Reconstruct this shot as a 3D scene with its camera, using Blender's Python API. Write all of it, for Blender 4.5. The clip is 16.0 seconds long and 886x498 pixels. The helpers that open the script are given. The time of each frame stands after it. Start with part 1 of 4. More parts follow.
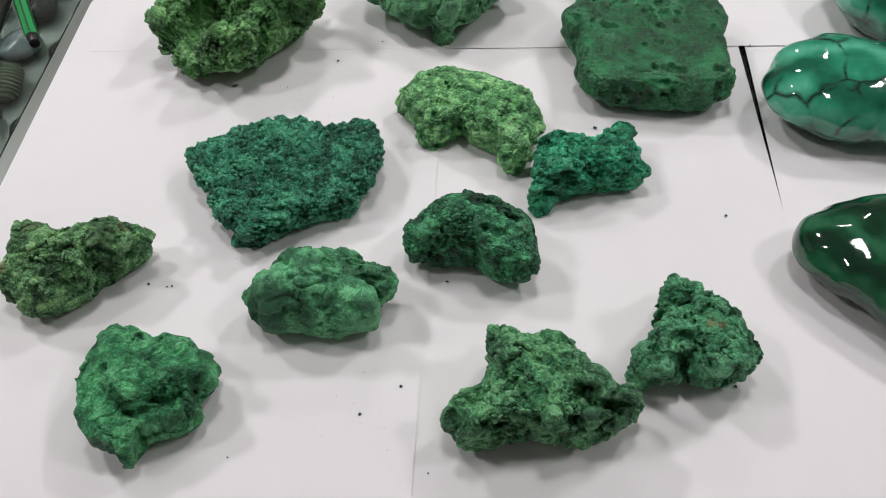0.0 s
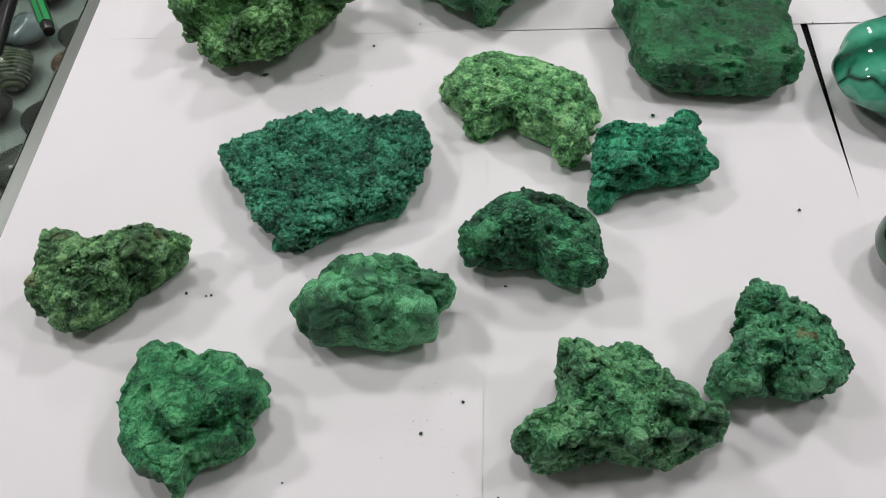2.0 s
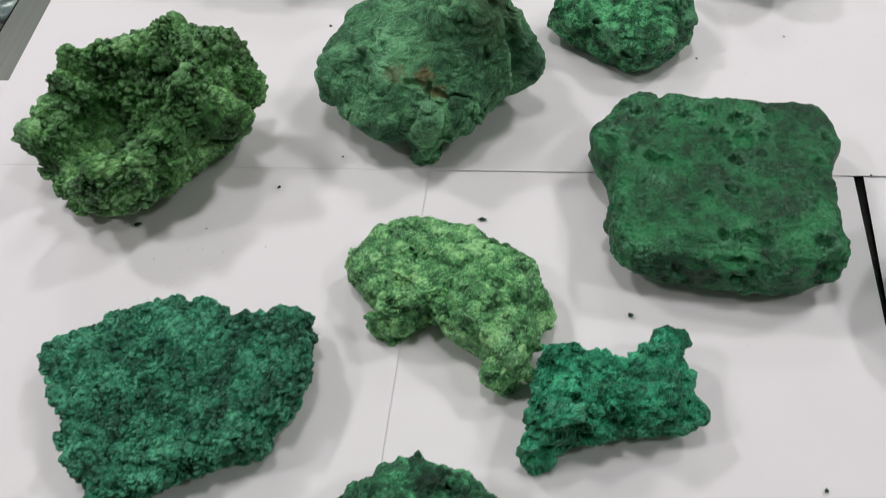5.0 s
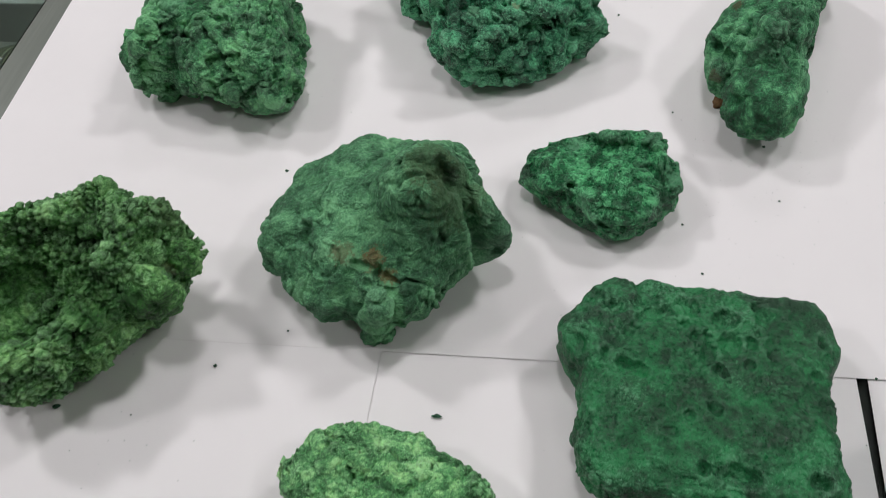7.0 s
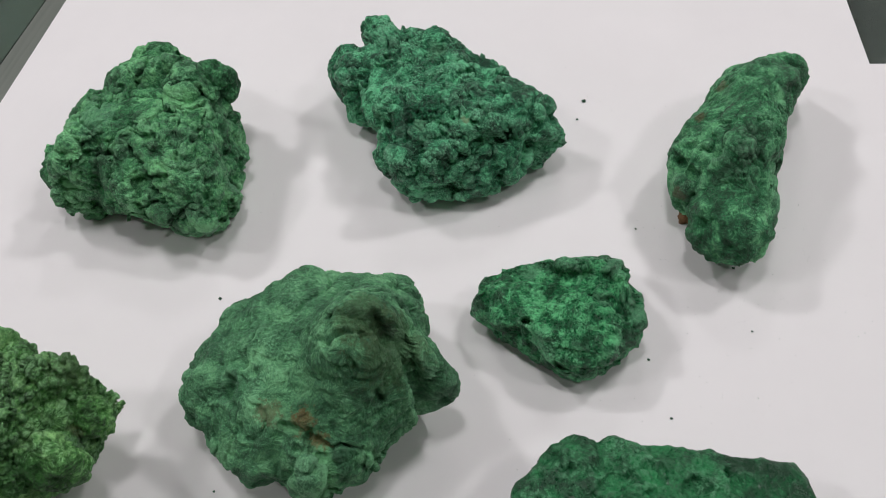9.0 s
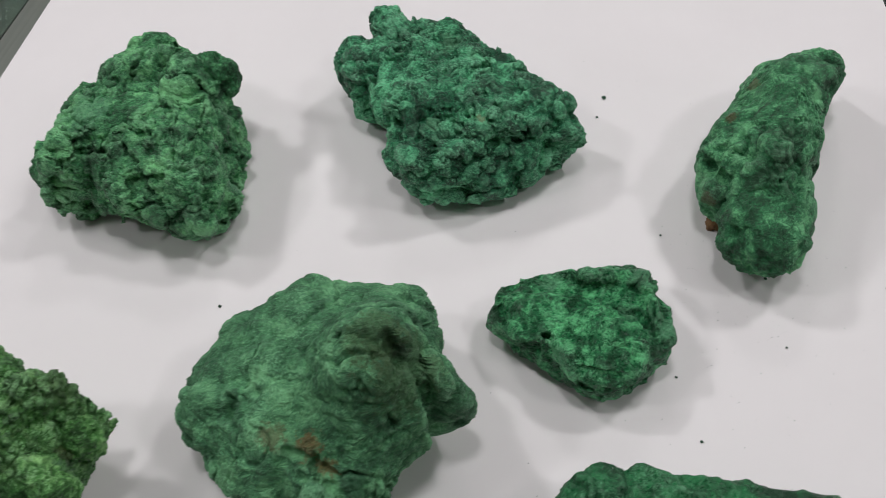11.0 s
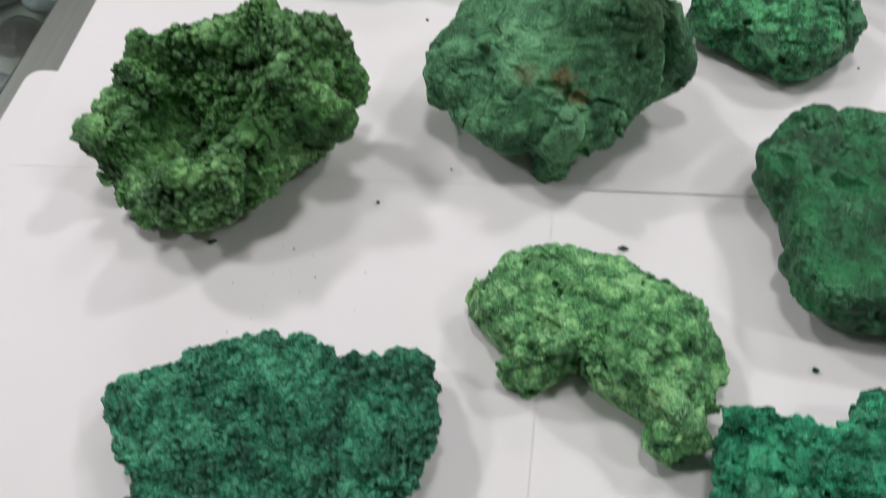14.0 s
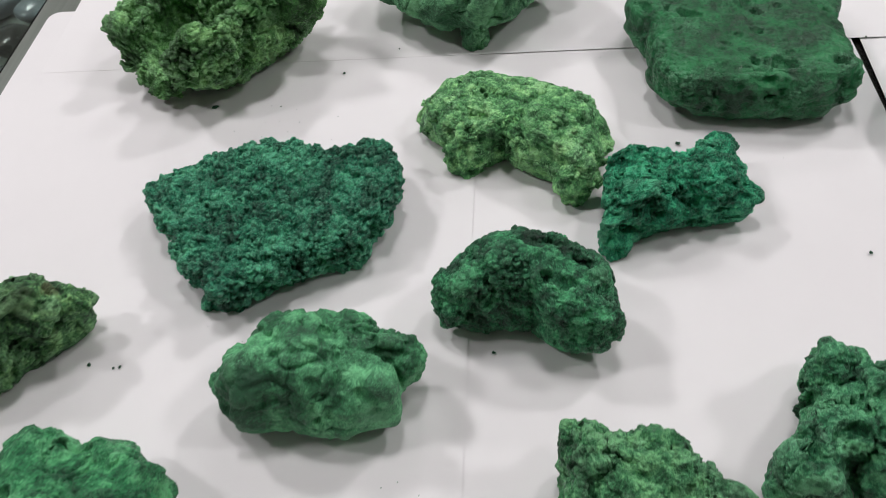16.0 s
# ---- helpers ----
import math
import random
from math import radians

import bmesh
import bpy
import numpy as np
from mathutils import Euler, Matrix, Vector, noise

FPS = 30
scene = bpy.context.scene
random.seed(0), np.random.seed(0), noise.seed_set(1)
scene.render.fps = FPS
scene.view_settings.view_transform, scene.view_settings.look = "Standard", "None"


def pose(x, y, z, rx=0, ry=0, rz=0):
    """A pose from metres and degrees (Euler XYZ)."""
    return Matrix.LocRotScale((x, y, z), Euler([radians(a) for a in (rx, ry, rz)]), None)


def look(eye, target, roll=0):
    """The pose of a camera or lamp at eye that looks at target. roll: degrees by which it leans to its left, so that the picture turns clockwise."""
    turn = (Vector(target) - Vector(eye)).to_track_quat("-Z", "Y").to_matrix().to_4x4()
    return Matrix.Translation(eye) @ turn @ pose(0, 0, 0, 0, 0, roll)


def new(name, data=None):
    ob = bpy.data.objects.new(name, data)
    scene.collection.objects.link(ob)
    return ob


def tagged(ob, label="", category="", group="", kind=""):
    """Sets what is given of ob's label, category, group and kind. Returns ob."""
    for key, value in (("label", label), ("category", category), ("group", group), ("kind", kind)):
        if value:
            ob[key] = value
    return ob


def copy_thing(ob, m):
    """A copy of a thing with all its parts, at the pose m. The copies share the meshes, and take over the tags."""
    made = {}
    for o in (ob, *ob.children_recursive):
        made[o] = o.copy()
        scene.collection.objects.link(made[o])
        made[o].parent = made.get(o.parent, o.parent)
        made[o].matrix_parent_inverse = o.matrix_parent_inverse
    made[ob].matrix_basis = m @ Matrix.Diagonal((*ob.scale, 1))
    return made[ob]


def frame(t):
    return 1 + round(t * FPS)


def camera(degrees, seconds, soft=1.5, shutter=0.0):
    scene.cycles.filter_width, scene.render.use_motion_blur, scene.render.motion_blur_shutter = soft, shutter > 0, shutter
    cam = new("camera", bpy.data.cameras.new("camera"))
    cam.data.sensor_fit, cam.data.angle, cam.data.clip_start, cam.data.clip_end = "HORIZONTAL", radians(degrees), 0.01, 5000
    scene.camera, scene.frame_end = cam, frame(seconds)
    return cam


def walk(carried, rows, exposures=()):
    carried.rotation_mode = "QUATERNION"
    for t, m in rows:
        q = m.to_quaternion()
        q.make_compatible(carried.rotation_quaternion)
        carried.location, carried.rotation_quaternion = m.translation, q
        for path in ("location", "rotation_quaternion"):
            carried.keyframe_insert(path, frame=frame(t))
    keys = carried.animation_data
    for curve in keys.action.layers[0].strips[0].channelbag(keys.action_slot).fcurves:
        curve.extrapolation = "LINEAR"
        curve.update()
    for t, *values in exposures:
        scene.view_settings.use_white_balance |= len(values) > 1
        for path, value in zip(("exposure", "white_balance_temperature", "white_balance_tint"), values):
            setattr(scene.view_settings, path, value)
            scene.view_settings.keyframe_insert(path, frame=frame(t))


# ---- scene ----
cam = camera(56.1, 16.0, 0.7, 0.5)
PATH = [
    (0, (0.187, 0.096, 0.419), (0.053, 1.292, -1.178), -3.7),
    (0.5, (0.174, 0.104, 0.416), (0.034, 1.285, -1.192), -3.8),
    (1, (0.154, 0.118, 0.409), (0.02, 1.276, -1.216), -3.6),
    (1.5, (0.15, 0.122, 0.407), (0.014, 1.271, -1.225), -4.0),
    (2, (0.151, 0.13, 0.406), (0.021, 1.264, -1.236), -4.7),
    (2.5, (0.155, 0.155, 0.405), (0.003, 1.272, -1.247), -6.3),
    (3, (0.165, 0.197, 0.394), (0.011, 1.308, -1.263), -6.7),
    (3.2, (0.17, 0.212, 0.387), (0.003, 1.306, -1.279), -7.1),
    (5.3, (0.225, 0.335, 0.354), (-0.089, 1.415, -1.3), -10.4),
    (5.5, (0.223, 0.345, 0.354), (-0.089, 1.436, -1.293), -10.0),
    (6, (0.23, 0.368, 0.355), (-0.098, 1.502, -1.26), -10.3),
    (6.5, (0.237, 0.39, 0.357), (-0.095, 1.546, -1.241), -10.1),
    (7, (0.239, 0.41, 0.356), (-0.096, 1.564, -1.243), -9.7),
    (7.5, (0.241, 0.427, 0.351), (-0.073, 1.61, -1.231), -8.8),
    (8, (0.244, 0.444, 0.354), (-0.046, 1.66, -1.207), -8.3),
    (8.5, (0.245, 0.458, 0.353), (-0.036, 1.701, -1.189), -7.8),
    (8.7, (0.248, 0.463, 0.353), (-0.041, 1.713, -1.181), -8.2),
    (10.8, (0.242, 0.497, 0.336), (-0.061, 1.716, -1.22), -8.7),
    (11, (0.237, 0.493, 0.339), (-0.054, 1.718, -1.215), -8.1),
    (11.5, (0.215, 0.47, 0.342), (-0.081, 1.703, -1.204), -7.6),
    (12, (0.187, 0.457, 0.339), (-0.14, 1.675, -1.213), -7.7),
    (12.5, (0.171, 0.431, 0.342), (-0.156, 1.651, -1.209), -7.5),
    (13, (0.156, 0.393, 0.35), (-0.177, 1.627, -1.188), -7.6),
    (13.5, (0.148, 0.371, 0.338), (-0.177, 1.549, -1.245), -8.0),
    (14, (0.153, 0.354, 0.31), (-0.15, 1.459, -1.328), -8.3),
    (14.5, (0.16, 0.31, 0.283), (-0.112, 1.42, -1.359), -7.5),
    (15, (0.17, 0.261, 0.289), (-0.035, 1.456, -1.302), -5.8),
    (15.5, (0.17, 0.212, 0.308), (-0.012, 1.47, -1.235), -6.2),
    (16, (0.169, 0.18, 0.312), (-0.022, 1.471, -1.204), -6.7),
]
walk(cam, [(t, look(eye, target, roll)) for t, eye, target, roll in PATH], [(0, -1.2), (3, -1.27), (6.5, -1.36), (8.5, -1.43), (11, -1.5), (13, -1.36), (15, -1.2), (16, -1.17)])

# ---- light and exposure ----
world = bpy.data.worlds.new("world")
world.use_nodes = True
world.node_tree.nodes["Background"].inputs[0].default_value = (0.8, 0.9, 1.0, 1)
world.node_tree.nodes["Background"].inputs[1].default_value = 0.05
scene.world = world
LAMPS = [(-1.15, 1.5, 44, 0.22), (1.35, 1.65, 42, 0.22), (-1.35, 0.3, 28, 0.22), (1.75, 0.4, 26, 0.22), (0.25, 2.6, 20, 0.22), (0.2, 0.75, 20, 0.22)]


# ---- materials ----
def material(name, rough=0.6):
    mat = bpy.data.materials.new(name)
    mat.use_nodes = True
    nt = mat.node_tree
    b = nt.nodes["Principled BSDF"]
    b.inputs["Roughness"].default_value = rough
    return mat, nt, b


def node(nt, kind, **inputs):
    n = nt.nodes.new(kind)
    for key, value in inputs.items():
        n.inputs[key].default_value = value
    return n


def noise_tex(nt, vec, scale, detail=4.0, rough=0.6, distortion=0.0):
    n = node(nt, "ShaderNodeTexNoise", Scale=scale, Detail=detail, Roughness=rough, Distortion=distortion)
    nt.links.new(vec, n.inputs["Vector"])
    return n.outputs["Fac"]


def voronoi(nt, vec, scale, feature="F1", out="Distance"):
    n = node(nt, "ShaderNodeTexVoronoi", Scale=scale)
    n.feature = feature
    nt.links.new(vec, n.inputs["Vector"])
    return n.outputs[out]


def calc(nt, op, a, b=0.0, clamp=False):
    n = nt.nodes.new("ShaderNodeMath")
    n.operation, n.use_clamp = op, clamp
    for i, v in enumerate((a, b)):
        if isinstance(v, (int, float)):
            n.inputs[i].default_value = v
        else:
            nt.links.new(v, n.inputs[i])
    return n.outputs[0]


def ramp(nt, fac, stops):
    n = nt.nodes.new("ShaderNodeValToRGB")
    els = n.color_ramp.elements
    while len(els) < len(stops):
        els.new(0.5)
    for el, (p, c) in zip(els, stops):
        el.position, el.color = p, (*c, 1) if len(c) == 3 else c
    nt.links.new(fac, n.inputs[0])
    return n.outputs[0]


def mix(nt, fac, a, b):
    n = nt.nodes.new("ShaderNodeMix")
    n.data_type = "RGBA"
    for sock, v in ((n.inputs[0], fac), (n.inputs[6], a), (n.inputs[7], b)):
        if isinstance(v, (int, float)):
            sock.default_value = v
        elif isinstance(v, tuple):
            sock.default_value = (*v, 1)
        else:
            nt.links.new(v, sock)
    return n.outputs[2]


def coords(nt, out="Object"):
    return nt.nodes.new("ShaderNodeTexCoord").outputs[out]


def bump(nt, b, height, strength, distance):
    n = node(nt, "ShaderNodeBump", Strength=strength, Distance=distance)
    nt.links.new(height, n.inputs["Height"])
    nt.links.new(n.outputs[0], b.inputs["Normal"])


def patch(nt, vec, x, y, z, r, ragged=1.1):
    """A ragged spot round a point of the thing: 1 inside, 0 outside."""
    d = node(nt, "ShaderNodeVectorMath")
    d.operation = "DISTANCE"
    nt.links.new(vec, d.inputs[0])
    d.inputs[1].default_value = (x, y, z)
    n = noise_tex(nt, vec, 330, 5, 0.75)
    near = calc(nt, "SUBTRACT", 1.0, calc(nt, "DIVIDE", d.outputs["Value"], r))
    return calc(nt, "MULTIPLY", calc(nt, "ADD", near, calc(nt, "MULTIPLY", calc(nt, "SUBTRACT", n, 0.5), 2.5 * ragged)), 3.0, True)


def malachite(name, dark, mid, light, grain=380, blotch=55, pale=0.12, rough=0.55, sheen=0.25, spots=(), relief=1.0, speckle=0.3, spray=0.008, rays=5.0, tips=0.55):
    """Raw malachite: blotches, radiating fibre sprays (spray: their size in metres), fine grain, pale tips where the
    relief stands out, and dark gaps.
    """
    mat, nt, b = material(name, rough)
    vec = coords(nt)
    dark, mid, light = (tuple(g * k * w for g, k in zip(c, (2.0, 2.15, 1.92))) for c, w in ((dark, 0.78), (mid, 0.92), (light, 1.0)))
    paler = tuple(min(1, 0.55 * c + 0.45 * w) for c, w in zip(light, (0.36, 0.66, 0.46)))
    big = noise_tex(nt, vec, blotch, 3, 0.55, 0.8)
    med = noise_tex(nt, vec, blotch * 3.2, 4, 0.6, 0.5)
    fine = noise_tex(nt, vec, grain * 2.2, 4, 0.7, 0.3)
    # sprays: cells whose fibres radiate from their middle
    bend = node(nt, "ShaderNodeTexNoise", Scale=0.7 / spray, Detail=2.0)
    nt.links.new(vec, bend.inputs["Vector"])
    warp = nt.nodes.new("ShaderNodeVectorMath")
    warp.operation = "MULTIPLY_ADD"
    nt.links.new(bend.outputs["Color"], warp.inputs[0])
    warp.inputs[1].default_value = (0.9 * spray,) * 3
    nt.links.new(vec, warp.inputs[2])
    cell = node(nt, "ShaderNodeTexVoronoi", Scale=1 / spray)
    nt.links.new(warp.outputs[0], cell.inputs["Vector"])
    away = nt.nodes.new("ShaderNodeVectorMath")
    away.operation = "SUBTRACT"
    nt.links.new(warp.outputs[0], away.inputs[0])
    nt.links.new(cell.outputs["Position"], away.inputs[1])
    unit = nt.nodes.new("ShaderNodeVectorMath")
    unit.operation = "NORMALIZE"
    nt.links.new(away.outputs[0], unit.inputs[0])
    own = nt.nodes.new("ShaderNodeVectorMath")
    own.operation = "MULTIPLY_ADD"
    nt.links.new(cell.outputs["Color"], own.inputs[0])
    own.inputs[1].default_value = (30, 30, 30)
    nt.links.new(unit.outputs[0], own.inputs[2])
    fibre = noise_tex(nt, own.outputs[0], rays, 3, 0.65)
    gap = ramp(nt, voronoi(nt, warp.outputs[0], 1 / spray, "DISTANCE_TO_EDGE"), [(0.0, (1, 1, 1)), (0.1, (0, 0, 0))])
    tone = nt.nodes.new("ShaderNodeSeparateColor")
    nt.links.new(cell.outputs["Color"], tone.inputs[0])
    f = calc(nt, "ADD", calc(nt, "MULTIPLY", big, 0.4), calc(nt, "MULTIPLY", med, 0.22))
    f = calc(nt, "ADD", f, calc(nt, "ADD", calc(nt, "MULTIPLY", fibre, 0.2), calc(nt, "MULTIPLY", fine, 0.18)))
    f = calc(nt, "ADD", f, calc(nt, "MULTIPLY", calc(nt, "SUBTRACT", tone.outputs[0], 0.5), 0.05))
    col = ramp(nt, f, [(0.43, dark), (0.5, mid), (0.575, light)])
    # pale fibres
    where = noise_tex(nt, vec, blotch * 0.9, 4, 0.6)
    pick = calc(nt, "ADD", calc(nt, "MULTIPLY", fibre, 0.35), calc(nt, "ADD", calc(nt, "MULTIPLY", fine, 0.3), calc(nt, "MULTIPLY", where, 0.35)))
    flecks = ramp(nt, pick, [(0.565 - pale * 0.25, (0, 0, 0)), (0.625 - pale * 0.2, (1, 1, 1))])
    col = mix(nt, calc(nt, "MULTIPLY", flecks, min(0.9, 5.0 * pale)), col, paler)
    # paler where the mesh stands out above its surroundings, broken up by noise
    tip_attr = nt.nodes.new("ShaderNodeAttribute")
    tip_attr.attribute_name = "relief_tips"
    tip_mask = calc(nt, "MULTIPLY", tip_attr.outputs["Fac"], ramp(nt, calc(nt, "ADD", calc(nt, "MULTIPLY", fine, 0.5), calc(nt, "MULTIPLY", med, 0.5)), [(0.4, (0.15,) * 3), (0.58, (1, 1, 1))]))
    col = mix(nt, calc(nt, "MULTIPLY", tip_mask, tips), col, paler)
    holes = ramp(nt, noise_tex(nt, vec, grain * 0.6, 6, 0.7, 1.0), [(0.36, (1, 1, 1)), (0.43, (0, 0, 0))])
    col = mix(nt, calc(nt, "MULTIPLY", calc(nt, "MAXIMUM", holes, calc(nt, "MULTIPLY", gap, 0.6)), speckle), col, tuple(0.5 * c for c in dark))
    for x, y, z, r, c in spots:
        col = mix(nt, calc(nt, "MULTIPLY", calc(nt, "MULTIPLY", patch(nt, vec, x, y, z, r), calc(nt, "ADD", 0.15, fibre)), 0.85), col, c)
    nt.links.new(col, b.inputs["Base Color"])
    nt.links.new(ramp(nt, fine, [(0.35, (rough - 0.25,) * 3), (0.65, (min(1, rough + 0.15),) * 3)]), b.inputs["Roughness"])
    b.inputs["Sheen Weight"].default_value = 0.3 * sheen
    b.inputs["Sheen Roughness"].default_value = 0.4
    b.inputs["Sheen Tint"].default_value = (*paler, 1)
    h = calc(nt, "ADD", calc(nt, "MULTIPLY", fibre, 1.1), calc(nt, "ADD", calc(nt, "MULTIPLY", fine, 0.8), calc(nt, "MULTIPLY", med, 0.5)))
    h = calc(nt, "SUBTRACT", h, calc(nt, "ADD", calc(nt, "MULTIPLY", gap, 0.25), calc(nt, "MULTIPLY", holes, 0.3)))
    bump(nt, b, h, min(1.0, 0.8 * relief), 0.0022 * max(relief, 0.4))
    return mat


def plain(name, colour, rough=0.5, metal=0.0, spread=0.15, scale=40, relief=0.1):
    mat, nt, b = material(name, rough)
    vec = coords(nt)
    n = noise_tex(nt, vec, scale, 6, 0.65)
    lo, hi = tuple(c * (1 - spread) for c in colour), tuple(min(1, c * (1 + spread)) for c in colour)
    nt.links.new(ramp(nt, n, [(0.35, lo), (0.65, hi)]), b.inputs["Base Color"])
    b.inputs["Metallic"].default_value = metal
    if relief:
        bump(nt, b, noise_tex(nt, vec, scale * 12, 3, 0.6), relief, 0.0006)
    return mat


def polished(name, dark, mid, light, bands, crack, colour):
    mat, nt, b = material(name, 0.07)
    vec = coords(nt)
    warp = node(nt, "ShaderNodeTexNoise", Scale=14.0, Detail=3.0)
    nt.links.new(vec, warp.inputs["Vector"])
    add = nt.nodes.new("ShaderNodeVectorMath")
    add.operation = "MULTIPLY_ADD"
    nt.links.new(warp.outputs["Color"], add.inputs[0])
    add.inputs[1].default_value = (0.06, 0.06, 0.06)
    nt.links.new(vec, add.inputs[2])
    wave = node(nt, "ShaderNodeTexWave", Scale=bands, Distortion=5.0, Detail=3.0)
    wave.wave_type = "RINGS"
    nt.links.new(add.outputs[0], wave.inputs["Vector"])
    f = calc(nt, "ADD", calc(nt, "MULTIPLY", wave.outputs["Fac"], 0.4), calc(nt, "MULTIPLY", noise_tex(nt, vec, 25, 5, 0.6, 1.0), 0.6))
    col = ramp(nt, f, [(0.3, dark), (0.5, mid), (0.72, light)])
    if crack:
        edge = voronoi(nt, add.outputs[0], crack, "DISTANCE_TO_EDGE")
        line = ramp(nt, edge, [(0.0, (1, 1, 1)), (0.05, (0, 0, 0))])
        gate = ramp(nt, noise_tex(nt, vec, 30, 4), [(0.42, (0, 0, 0)), (0.56, (1, 1, 1))])
        col = mix(nt, calc(nt, "MULTIPLY", line, gate), col, colour)
    nt.links.new(col, b.inputs["Base Color"])
    b.inputs["Coat Weight"].default_value = 0.6
    b.inputs["Coat Roughness"].default_value = 0.03
    return mat


def paper_material():
    mat, nt, b = material("white_paper", 0.85)
    vec = coords(nt)
    n = noise_tex(nt, vec, 7, 5, 0.6)
    col = ramp(nt, n, [(0.3, (0.735, 0.72, 0.725)), (0.7, (0.775, 0.76, 0.765))])
    specks = ramp(nt, noise_tex(nt, vec, 900, 2, 0.5), [(0.8, (0, 0, 0)), (0.86, (1, 1, 1))])
    col = mix(nt, calc(nt, "MULTIPLY", specks, 0.25), col, (0.35, 0.42, 0.38))
    nt.links.new(col, b.inputs["Base Color"])
    bump(nt, b, calc(nt, "ADD", noise_tex(nt, vec, 9, 2), calc(nt, "MULTIPLY", noise_tex(nt, vec, 2500, 2), 0.02)), 0.25, 0.004)
    return mat


def glass_material():
    mat, nt, b = material("clear_glass", 0.02)
    b.inputs["Base Color"].default_value = (0.70, 0.80, 0.74, 1)
    b.inputs["Transmission Weight"].default_value = 1.0
    b.inputs["IOR"].default_value = 1.45
    return mat


def metal_strip_material():
    mat, nt, b = material("scratched_aluminium", 0.4)
    vec = coords(nt)
    mp = node(nt, "ShaderNodeMapping")
    mp.inputs["Scale"].default_value = (300, 8, 40)
    nt.links.new(vec, mp.inputs["Vector"])
    n = noise_tex(nt, mp.outputs[0], 1.0, 5, 0.7)
    nt.links.new(ramp(nt, n, [(0.3, (0.15, 0.17, 0.15)), (0.7, (0.2, 0.22, 0.195))]), b.inputs["Base Color"])
    b.inputs["Metallic"].default_value = 0.25
    nt.links.new(ramp(nt, noise_tex(nt, vec, 60, 5), [(0.3, (0.32,) * 3), (0.7, (0.4,) * 3)]), b.inputs["Roughness"])
    return mat


def glow_material(name, strength):
    mat, nt, b = material(name)
    b.inputs["Emission Color"].default_value = (1, 0.98, 0.95, 1)
    b.inputs["Emission Strength"].default_value = strength
    return mat


PAPER, GLASS, STRIP = paper_material(), glass_material(), metal_strip_material()
WALL = plain("painted_wall", (0.62, 0.6, 0.57), 0.8, 0, 0.05, 3, 0.05)
CEILING = plain("white_ceiling", (0.78, 0.78, 0.77), 0.9, 0, 0.03, 3, 0.05)
FLOOR = plain("grey_floor_tiles", (0.3, 0.29, 0.27), 0.35, 0, 0.12, 6, 0.03)
TRAY = plain("pale_grey_tray", (0.10, 0.115, 0.105), 0.5, 0, 0.25, 20, 0)
CASE = plain("grey_green_laminate", (0.055, 0.07, 0.06), 0.4, 0, 0.12, 12, 0.05)
# for the added sheet that blacks out the gap between the papers
BLACKOUT = plain("matt_black_blackout", (0.012, 0.012, 0.012), 0.8, 0, 0.2, 20, 0)
MATRIX = plain("brown_matrix", (0.16, 0.085, 0.035), 0.85, 0, 0.4, 180, 0.6)
FRAME_WHITE = plain("white_lamp_frame", (0.75, 0.75, 0.74), 0.5, 0, 0.03, 10, 0)
GLOW = glow_material("lamp_diffuser", 4.0)


# ---- mesh helpers ----
def mesh_object(name, bm, mat, parent=None, smooth=False, label=""):
    me = bpy.data.meshes.new(name)
    bm.to_mesh(me)
    bm.free()
    me.materials.append(mat)
    if smooth:
        me.shade_smooth()
    ob = new(name, me)
    if parent:
        ob.parent = parent
    if label:
        tagged(ob, label)
    return ob


def part(name, bm, mat, parent, label="", smooth=False):
    return mesh_object(name, bm, mat, parent, smooth, label)


def box(x0, x1, y0, y1, z0, z1, bevel=0.0):
    bm = bmesh.new()
    bmesh.ops.create_cube(bm, size=1, matrix=Matrix.Translation(((x0 + x1) / 2, (y0 + y1) / 2, (z0 + z1) / 2)) @ Matrix.Diagonal((x1 - x0, y1 - y0, z1 - z0, 1)))
    if bevel:
        bmesh.ops.bevel(bm, geom=bm.edges[:], offset=bevel, segments=2, affect="EDGES", profile=0.5)
    return bm


def empty(name, m):
    ob = new(name)
    ob.matrix_basis = m
    return ob


# ---- noise on arrays of points ----
def cell_hash(i, j, k, s):
    h = (i.astype(np.int64) * 374761393 + j.astype(np.int64) * 668265263 + k.astype(np.int64) * 2147483647 + s * 974634777) & 0xFFFFFFFF
    h = ((h ^ (h >> 13)) * 1274126177) & 0xFFFFFFFF
    h = ((h ^ (h >> 16)) * 2246822519) & 0xFFFFFFFF
    return ((h ^ (h >> 15)) & 0xFFFFFF) / float(0x1000000)


def value_noise(p, seed):
    """Smooth noise from -1 to 1."""
    b = np.floor(p).astype(np.int64)
    f = p - b
    u = f * f * f * (f * (f * 6 - 15) + 10)
    out = 0.0
    for dx in (0, 1):
        for dy in (0, 1):
            for dz in (0, 1):
                w = (u[:, 0] if dx else 1 - u[:, 0]) * (u[:, 1] if dy else 1 - u[:, 1]) * (u[:, 2] if dz else 1 - u[:, 2])
                out = out + w * cell_hash(b[:, 0] + dx, b[:, 1] + dy, b[:, 2] + dz, seed)
    return out * 2 - 1


def fractal(p, seed, octaves=4, gain=0.5):
    total, amp = 0.0, 1.0
    for o in range(octaves):
        total = total + amp * value_noise(p * 2.03 ** o + 17.3 * o, seed + o)
        amp *= gain
    return total


